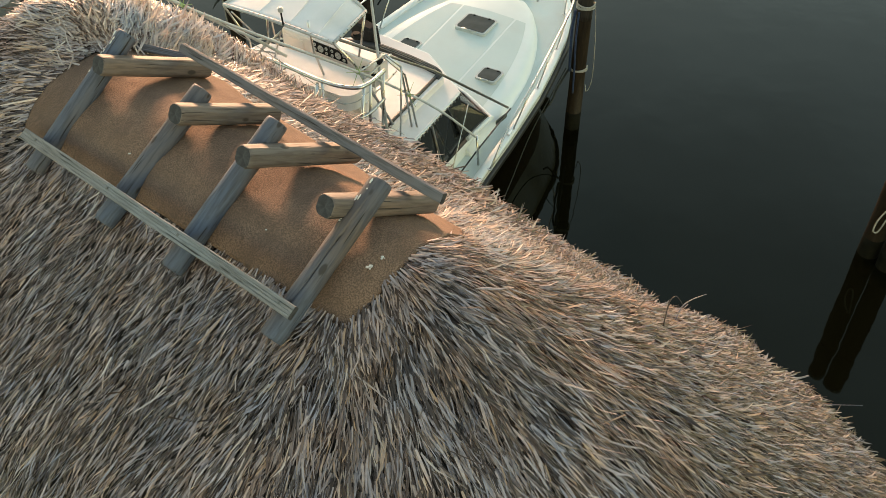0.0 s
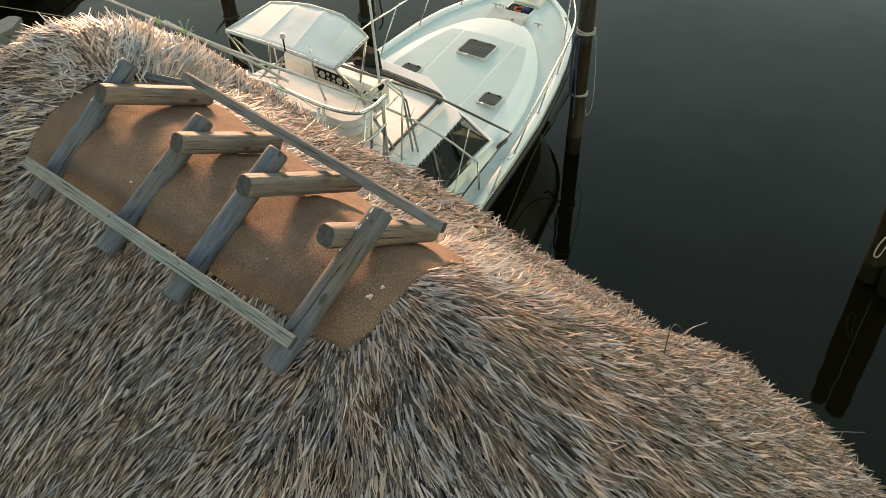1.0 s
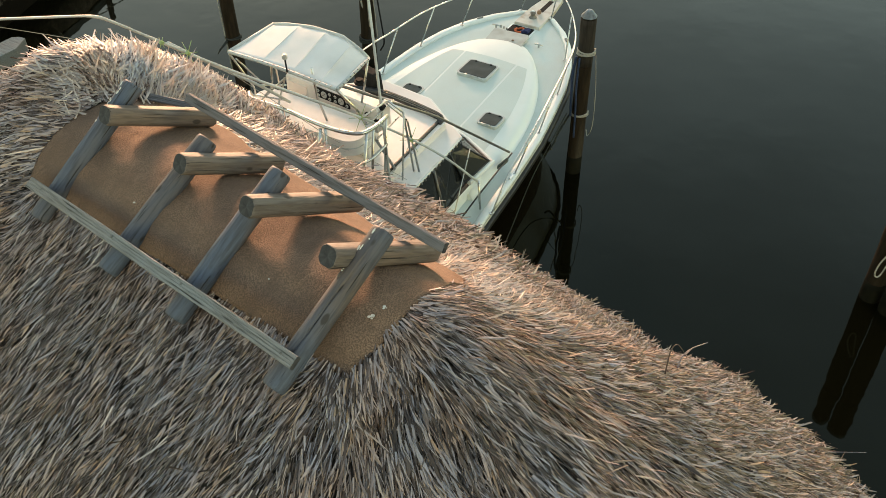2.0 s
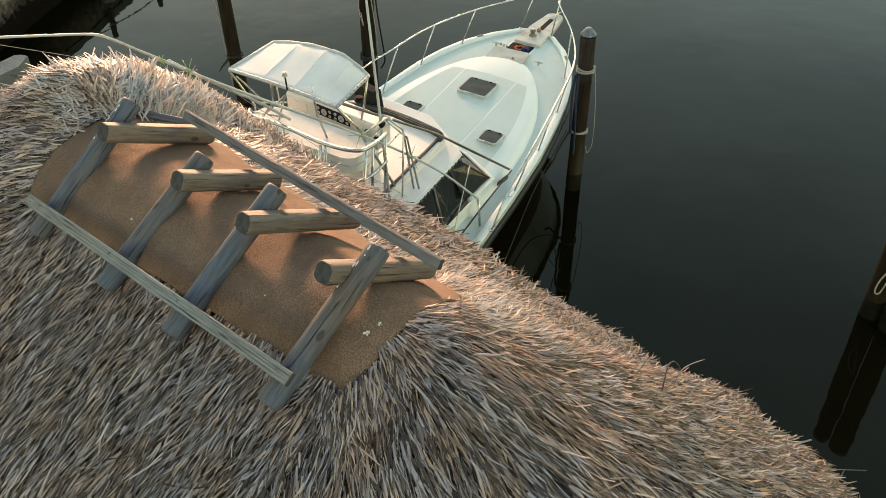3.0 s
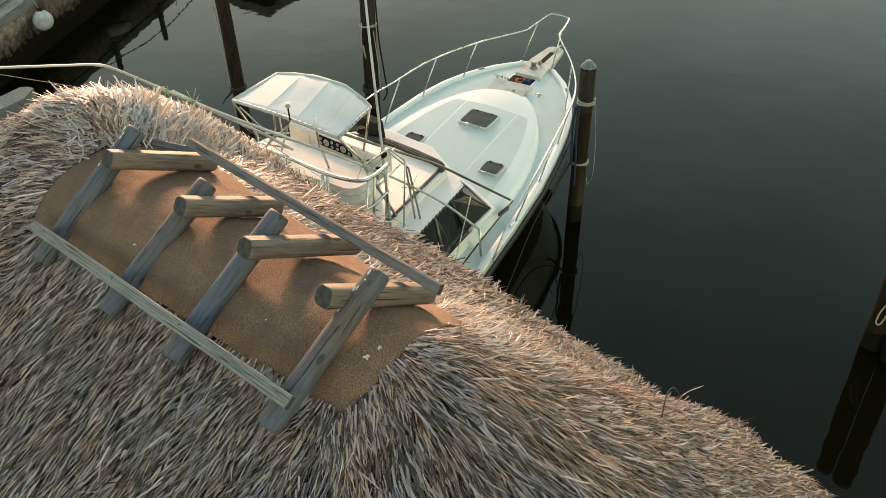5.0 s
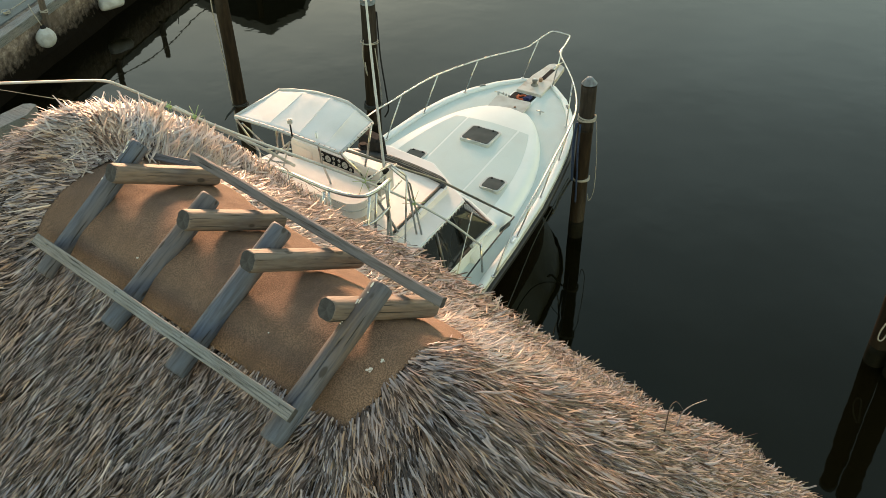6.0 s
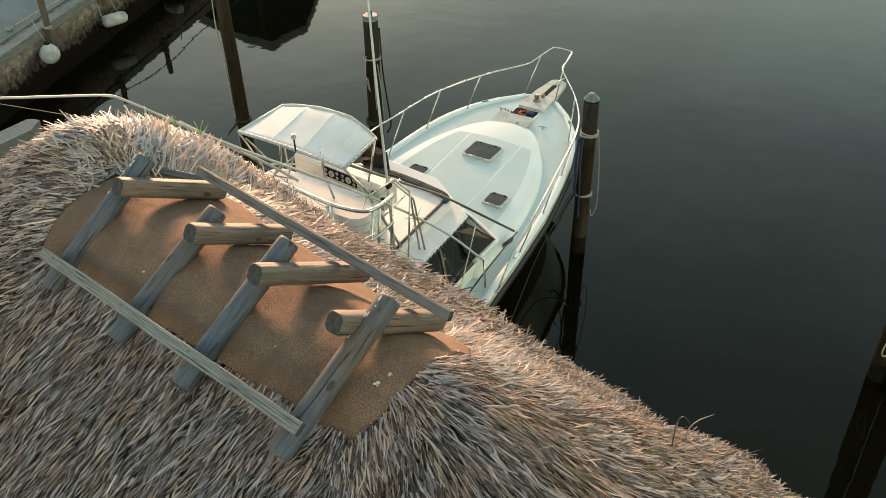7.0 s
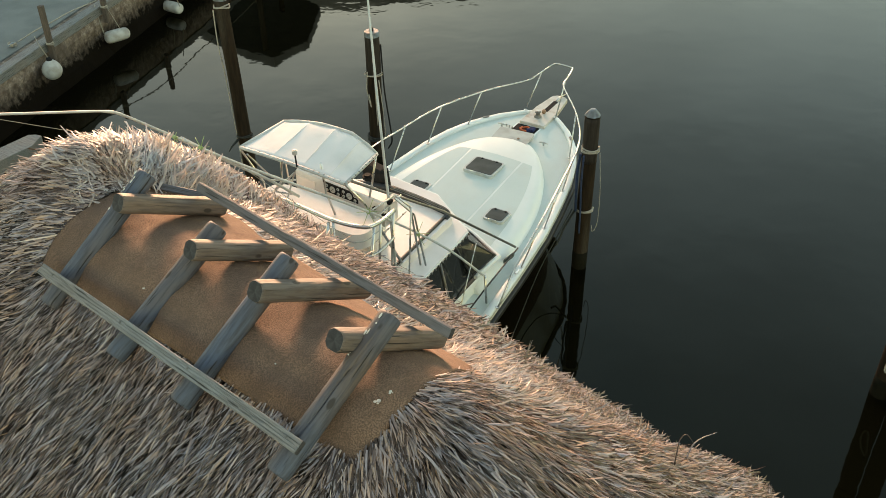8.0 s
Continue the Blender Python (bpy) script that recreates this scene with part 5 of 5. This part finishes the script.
a = pile(2.07, 11.69, 2.58, 0.11, "dark timber pile with a pointed grey cap and ropes", (0.0, 0.0))
part("rope_wrap", tube(coil((0.012, 0, 2.02), 0.124, 3, 0.014), 0.013, 6), ROPE, a, "pale rope wrap")
part("rope_wrap", tube(coil((0.006, 0, 1.02), 0.122, 2, 0.014), 0.012, 6), ROPE, a, "pale rope wrap")
part("blue_rope", tube(smooth_line([(-0.13, -0.04, 2.0), (-0.16, -0.06, 1.7), (-0.15, -0.08, 1.3), (-0.14, -0.09, 1.05)]), 0.02, 6), BLUEROPE, a, "faded blue rope")
part("blue_rope", tube(smooth_line([(-0.09, -0.1, 2.0), (-0.1, -0.13, 1.6), (-0.08, -0.14, 1.1), (-0.07, -0.14, 0.7)]), 0.014, 6), BLUEROPE, a, "faded blue rope")
part("hanging_line", tube(smooth_line([(0.15, -0.02, 2.0), (0.2, -0.04, 1.4), (0.21, -0.04, 0.85), (0.15, -0.04, 0.66), (0.12, -0.04, 0.78)]), 0.006, 5), ROPE, a)
part("hanging_line", tube(smooth_line([(-0.14, 0, 1.02), (-0.3, -0.1, 0.75), (-0.36, -0.2, 0.65), (-0.42, -0.3, 0.6)]), 0.016, 6), DARKROPE, a)
b = pile(-1.23, 14.8, 2.56, 0.125, "grey timber pile with a flat cap and hanging lines", (0.0, 0.0), "flat")
part("rope_wrap", tube(coil((0, 0, 1.85), 0.15, 2, 0.012), 0.011, 6), ROPE, b, "thin pale rope wrap")
part("rope_wrap", tube(coil((0, 0, 0.6), 0.155, 3, 0.02), 0.018, 6), DARKROPE, b, "dark rope wrap")
for pts in ([(-0.1, -0.12, 1.95), (-0.12, -0.14, 1.6), (-0.06, -0.15, 1.3), (-0.09, -0.15, 1.55)], [(0.02, -0.15, 1.85), (0.03, -0.15, 1.3), (0.04, -0.15, 0.95)],
            [(0.09, -0.13, 1.8), (0.14, -0.1, 1.2), (0.16, -0.1, 0.75), (0.12, -0.12, 0.68)]):
    part("hanging_line", tube(smooth_line(pts), 0.009, 5), ROPE, b)
part("black_hose", tube(smooth_line([(0.14, 0.0, 2.4), (0.17, -0.02, 1.6), (0.24, -0.05, 0.95), (0.27, -0.05, 0.6), (0.2, -0.08, 0.45)]), 0.014, 6), BLACK, b, "black hanging hose")
c = pile(-3.35, 13.9, 3.52, 0.108, "tall dark timber pile with rope near its top", (-0.032, 0.0), "flat", False)
part("rope_wrap", tube(coil((-0.108, 0, 3.38), 0.12, 2, 0.014, 0.02), 0.012, 6), ROPE, c, "pale rope wrap")
part("hanging_line", tube(smooth_line([(-0.24, -0.05, 3.36), (-0.24, -0.06, 2.8), (-0.205, -0.06, 2.35), (-0.168, -0.04, 1.5), (-0.134, -0.03, 0.5)]), 0.011, 5), ROPE, c)
part("rope_wrap", tube(coil((-0.037, 0, 1.15), 0.13, 2, 0.014), 0.012, 6), DARKROPE, c, "dark rope wrap")
part("branch_stub", tube([(-0.12, -0.1, 1.15), (-0.24, -0.18, 1.04), (-0.29, -0.2, 0.96)], [0.025, 0.018, 0.006], 6), DARKROPE, c)
d1 = pile(5.65, 8.80, 2.45, 0.13, "dark timber pile with a wet foot beside another", (0.0, 0.0), "flat")
pile(5.80, 8.53, 2.4, 0.13, "dark timber pile with a wet foot beside another", (0.0, 0.0), "flat")
part("rope_loop", tube(smooth_line([(-0.02, -0.17, 1.0), (-0.14, -0.17, 0.75), (-0.16, -0.17, 0.55), (-0.1, -0.18, 0.53), (-0.04, -0.17, 0.75), (0.0, -0.17, 1.0)]), 0.011, 6), ROPE, d1, "pale rope loop")

# mooring lines from the boat to the near pile
line = part("mooring_line", tube(smooth_line([(1.89, 11.69, 1.04), (1.72, 11.5, 0.8), (1.35, 10.9, 0.45), (1.0, 10.0, 0.25), (0.7, 9.0, 0.35), (0.5, 8.2, 0.6)]), 0.008, 5), DARKROPE, None)
tagged(line, "thin green-blue mooring line slack over the water", "rope")

# ---- seawall, walkway, fenders ----
WALL = pose(-8.54, 16.52, 0, 0, 0, -12.25)  # local y runs along the wall, x out over the water


def wall_face():
    """Rough concrete face with a battered foot."""
    bm = bmesh.new()
    ny = 140
    prof = [(-0.45, 1.12), (-0.02, 1.12), (0.03, 1.06), (0.05, 0.85), (0.02, 0.6), (0.06, 0.3), (0.05, 0.0), (0.1, -1.0), (-0.45, -1.0)]
    rows = []
    for i in range(ny + 1):
        y = -7 + 40 * i / ny
        rows.append([bm.verts.new((px + (0.05 * noise.noise(Vector((y * 1.1, pz * 2.5, 3))) + 0.02 * noise.noise(Vector((y * 4, pz * 6, 1))) if px > -0.4 else 0), y, pz)) for px, pz in prof])
    for a, b in zip(rows, rows[1:]):
        for j in range(len(prof) - 1):
            bm.faces.new((a[j], a[j + 1], b[j + 1], b[j]))
    return bm


wall = part("seawall", wall_face(), CONCRETE, None)
wall.matrix_world = WALL
tagged(wall, "stained rough concrete seawall dark with damp", "seawall", kind="structure")
walk_way = part("pavement", box((14, 40, 0.5), pose(-7.4, 13, 0.9), 0.01), PAVING, None)
walk_way.matrix_world = WALL
tagged(walk_way, "grey concrete dockside walkway", "pavement", kind="structure")
trim = part("trim", box((0.24, 40, 0.2), pose(-0.04, 13, 1.115), 0.012), EDGEWOOD, None)
trim.matrix_world = WALL
tagged(trim, "grey timber capping along the seawall", "trim", kind="structure")


def wall_post(y, h, low, label):
    """A square post bolted to the wall's edge, for the fenders' lines."""
    t = thing("fender_post", label, "post", WALL @ pose(0.17, y, 0), "fender posts")
    part("post", box((0.1, 0.1, h - low), pose(0, 0, (h + low) / 2), 0.008), DARKWOOD, t)
    part("lashing", tube(coil((0, 0, 1.18), 0.07, 3, 0.012), 0.011, 6), ROPE, t)
    return t


for y, h in ((1.45, 2.0), (3.62, 1.55), (5.9, 1.8), (9.5, 1.8), (14.0, 1.8)):
    wall_post(y, h, 0.85, "square grey timber post lashed to the seawall")


def ball_fender(y):
    t = thing("ball_fender", "dirty white ball fender hung on the seawall", "fender", WALL @ pose(0.3, y, 0.78), "fenders")
    bm = bmesh.new()
    bmesh.ops.create_uvsphere(bm, u_segments=20, v_segments=14, radius=0.2)
    for v in bm.verts:
        if v.co.z > 0:
            v.co.z *= 1.15
            k = 1 - 0.25 * (v.co.z / 0.22) ** 2
            v.co.x *= k
            v.co.y *= k
    part("ball", bm, FENDER, t, smooth=True)
    part("neck", tube([(0, 0, 0.18), (-0.02, 0, 0.27)], [0.07, 0.04], 12), BLACK, t, "black neck")
    part("line", tube([(-0.02, 0, 0.26), (-0.16, 0, 0.55), (-0.2, 0, 0.7)], 0.01, 6), ROPE, t)


def can_fender(y, turn, z):
    t = thing("cylinder_fender", "dirty white cylindrical fender hung askew on the seawall", "fender", WALL @ pose(0.3, y, z, 0, 0, turn), "fenders")
    part("body", tube(smooth_line([(0, -0.3, 0), (0, -0.26, 0), (0, -0.15, 0), (0, 0.15, 0), (0, 0.26, 0), (0, 0.3, 0)], 3), [0.03, 0.07, 0.1, 0.12, 0.13, 0.135, 0.14, 0.14, 0.14, 0.135, 0.13, 0.12, 0.1, 0.07, 0.05, 0.03], 16), FENDER, t)
    part("line", tube([(0, -0.28, 0.02), (-0.14, -0.3, 0.5), (-0.18, -0.3, 0.75)], 0.012, 6), ROPE, t)
    part("line", tube([(0, 0.1, 0.12), (-0.14, 0.0, 0.5), (-0.18, -0.1, 0.75)], 0.008, 6), ROPE, t)


ball_fender(1.12)
can_fender(3.7, -35, 0.52)
can_fender(6.4, 70, 0.22)
dockline = part("dock_line", tube(smooth_line([(-0.56, 1.25, 1.2), (-0.55, 1.6, 1.2), (-0.4, 2.0, 1.28), (-0.3, 2.4, 1.3), (-0.2, 2.9, 1.33), (0.05, 3.7, 1.35), (0.14, 4.4, 1.4), (0.22, 5.9, 1.5), (0.22, 7.7, 1.44), (0.22, 9.5, 1.5), (0.22, 11.8, 1.44), (0.22, 14.0, 1.5)]), 0.014, 6), ROPE, None)
dockline.matrix_world = WALL
tagged(dockline, "thin rope strung along the seawall posts", "rope")
cleat = thing("dock_cleat", "grey iron cleat with rope on the walkway", "cleat", WALL @ pose(-0.56, 1.25, 1.15))
part("horn", tube([(-0.02, -0.14, 0.06), (0, 0, 0.08), (0.02, 0.14, 0.06)], [0.012, 0.022, 0.012]), CAP, cleat)
part("foot", disc(0.05, 0.08, pose(0, 0, 0.04), 12, 0.01), CAP, cleat)
part("rope", tube(coil((0, 0, 0.03), 0.075, 3, 0.012), 0.012, 6), ROPE, cleat)

# weathered end of a finger dock beside the hut
finger = thing("finger_dock", "end of a weathered grey timber finger dock over the water", "dock", pose(-7.0, 14.2, 0, 0, 0, 56.5))
part("board", slab([(-4.2, -0.2), (-0.3, -0.2), (0.02, -0.02), (0.0, 0.1), (-0.08, 0.2), (-4.2, 0.2)], 0.78, 1.02, 0.008), EDGEWOOD, finger)
for px in (-0.9, -3.6):
    part("post", tube([(px, 0, -1.0), (px, 0, 0.8)], 0.09, 10), PILE, finger)

# ---- plain unseen wall added to block the low sun from water and lower decks ----
shore = part("wall_north", box((90, 0.6, 13.6), pose(-10.4, 59.0, 6.4, 0, 0, 10), 0.05), SHED, None)
tagged(shore, "plain grey wall added out of view to block the low sun", "wall", kind="structure")

# ---- boat shed beyond, seen in the water ----
shed = thing("boat_shed", "dark open boat shed with a flat grey roof on posts", "shed", pose(-5.18, 26.33, 0))
part("roof", slab([(0.0, 0.0), (0.85, 1.5), (0.9, 4.4), (-1.6, 8.4), (-3.0, 5.0), (-2.9, 2.6), (-0.95, 0.55)], 2.72, 3.05, 0.03), SHED, shed, "flat grey roof with a deep fascia")
for px, py in ((-0.35, 0.6), (-0.35, 4.2), (-2.4, 4.6), (-1.5, 7.6)):
    part("post", tube([(px, py, -1), (px, py, 2.76)], 0.09, 10), PILE, shed)

# ---- small marks on mat and logs ----
marks = []
for i, (mx, my, mr) in enumerate(((-0.1, -1.135, 0.011), (-0.03, -1.145, 0.008), (0.05, -1.03, 0.005), (0.08, -1.0, 0.006), (-0.2, -0.62, 0.005), (-0.12, -0.5, 0.006), (-0.25, 0.3, 0.005), (0.02, 0.42, 0.006))):
    bm = bmesh.new()
    for k in range(3):
        bmesh.ops.create_icosphere(bm, subdivisions=1, radius=mr * (1 - 0.25 * k), matrix=Matrix.Translation((mr * 0.8 * math.cos(k * 2.1 + i), mr * 0.8 * math.sin(k * 2.1 + i), 0)))
    for v in bm.verts:
        v.co.z *= 0.3
    speck = part("dropping", bm, DROPPING, cover, "pale bird dropping")
    speck.location = (mx, my, float(roof_height(mx, my)) + 0.033)

r = random.Random(5)
for head, foot, near_y, spread in (((0.135, 6.03), (-0.535, 5.64), -1.0, 0.05), ((0.165, 6.02), (-0.515, 5.555), 0.795, 0.04)):
    ax = Vector((foot[0] - head[0], 0, foot[1] - head[1])).normalized()
    for k in range(7):
        at = Vector((head[0], near_y, head[1])) + ax * (0.03 + 0.035 * k * r.uniform(0.6, 1.2)) + Vector((0, r.uniform(-0.03, 0.0), 0))
        bm = bmesh.new()
        bmesh.ops.create_icosphere(bm, subdivisions=1, radius=1.0)
        bm.transform(Matrix.Diagonal((r.uniform(0.004, 0.018), r.uniform(0.003, 0.006), 0.002, 1)))
        up = ax.cross(Vector((0, 1, 0)))
        up = up if up.z > 0 else -up
        drop = at - Vector((0, near_y, 0))
        tilt = math.asin(max(-0.9, min(0.9, drop.y / 0.053)))
        m = Matrix((ax, up.cross(ax), up)).transposed().to_4x4()
        m.translation = at - Vector((0, drop.y, 0)) + Matrix.Rotation(-tilt, 3, ax) @ up * 0.0545
        part("dropping", bm, DROPPING, rack, "pale bird dropping").matrix_local = m

# ---- single palm strips that lie on top of the thatch below the rack ----
def leaf_strip(length, width, bend, seed):
    r = random.Random(seed)
    verts, faces = [], []
    for k, (t, w) in enumerate(((0, 0.6), (0.3, 1.0), (0.65, 0.9), (1.0, r.uniform(0.1, 0.6)))):
        z = length * (0.1 * t + bend * t * t)
        y = length * 0.08 * t * t * r.uniform(-1, 1)
        verts += [(length * t, y - width * w / 2, z), (length * t, y, z + width * 0.18), (length * t, y + width * w / 2, z)]
        if k:
            b = 3 * (k - 1)
            faces += [(b, b + 1, b + 4, b + 3), (b + 1, b + 2, b + 5, b + 4)]
    me = bpy.data.meshes.new("palm_leaf")
    me.from_pydata(verts, [], faces)
    me.materials.append(LEAF_ONE)
    return me


STRIPS = [leaf_strip(0.08 + 0.014 * i, 0.006 + 0.0009 * i, 0.05 - 0.02 * (i % 4), i) for i in range(8)]
rng = np.random.default_rng(23)
for i in range(300):
    lx, ly = rng.uniform(-1.5, -0.5), rng.uniform(-2.3, 0.6)
    if i % 3 == 0:
        lx, ly = rng.uniform(-0.6, 0.7), rng.uniform(-2.4, -1.35)
    nor = roof_normal(np.array([lx]), np.array([ly]))
    nrm = Vector(nor[0])
    head = (nrm * nrm.z - Vector((0, 0, 1))).normalized()
    head = Matrix.Rotation(rng.normal(0, 0.22), 3, nrm) @ head
    side = nrm.cross(head)
    ob = new("palm_leaf", STRIPS[i % 8])
    ob.parent = thatch
    m = Matrix((head, side, nrm)).transposed().to_4x4()
    m.translation = Vector((lx, ly, float(roof_height(lx, ly)))) + nrm * 0.014
    ob.matrix_local = m
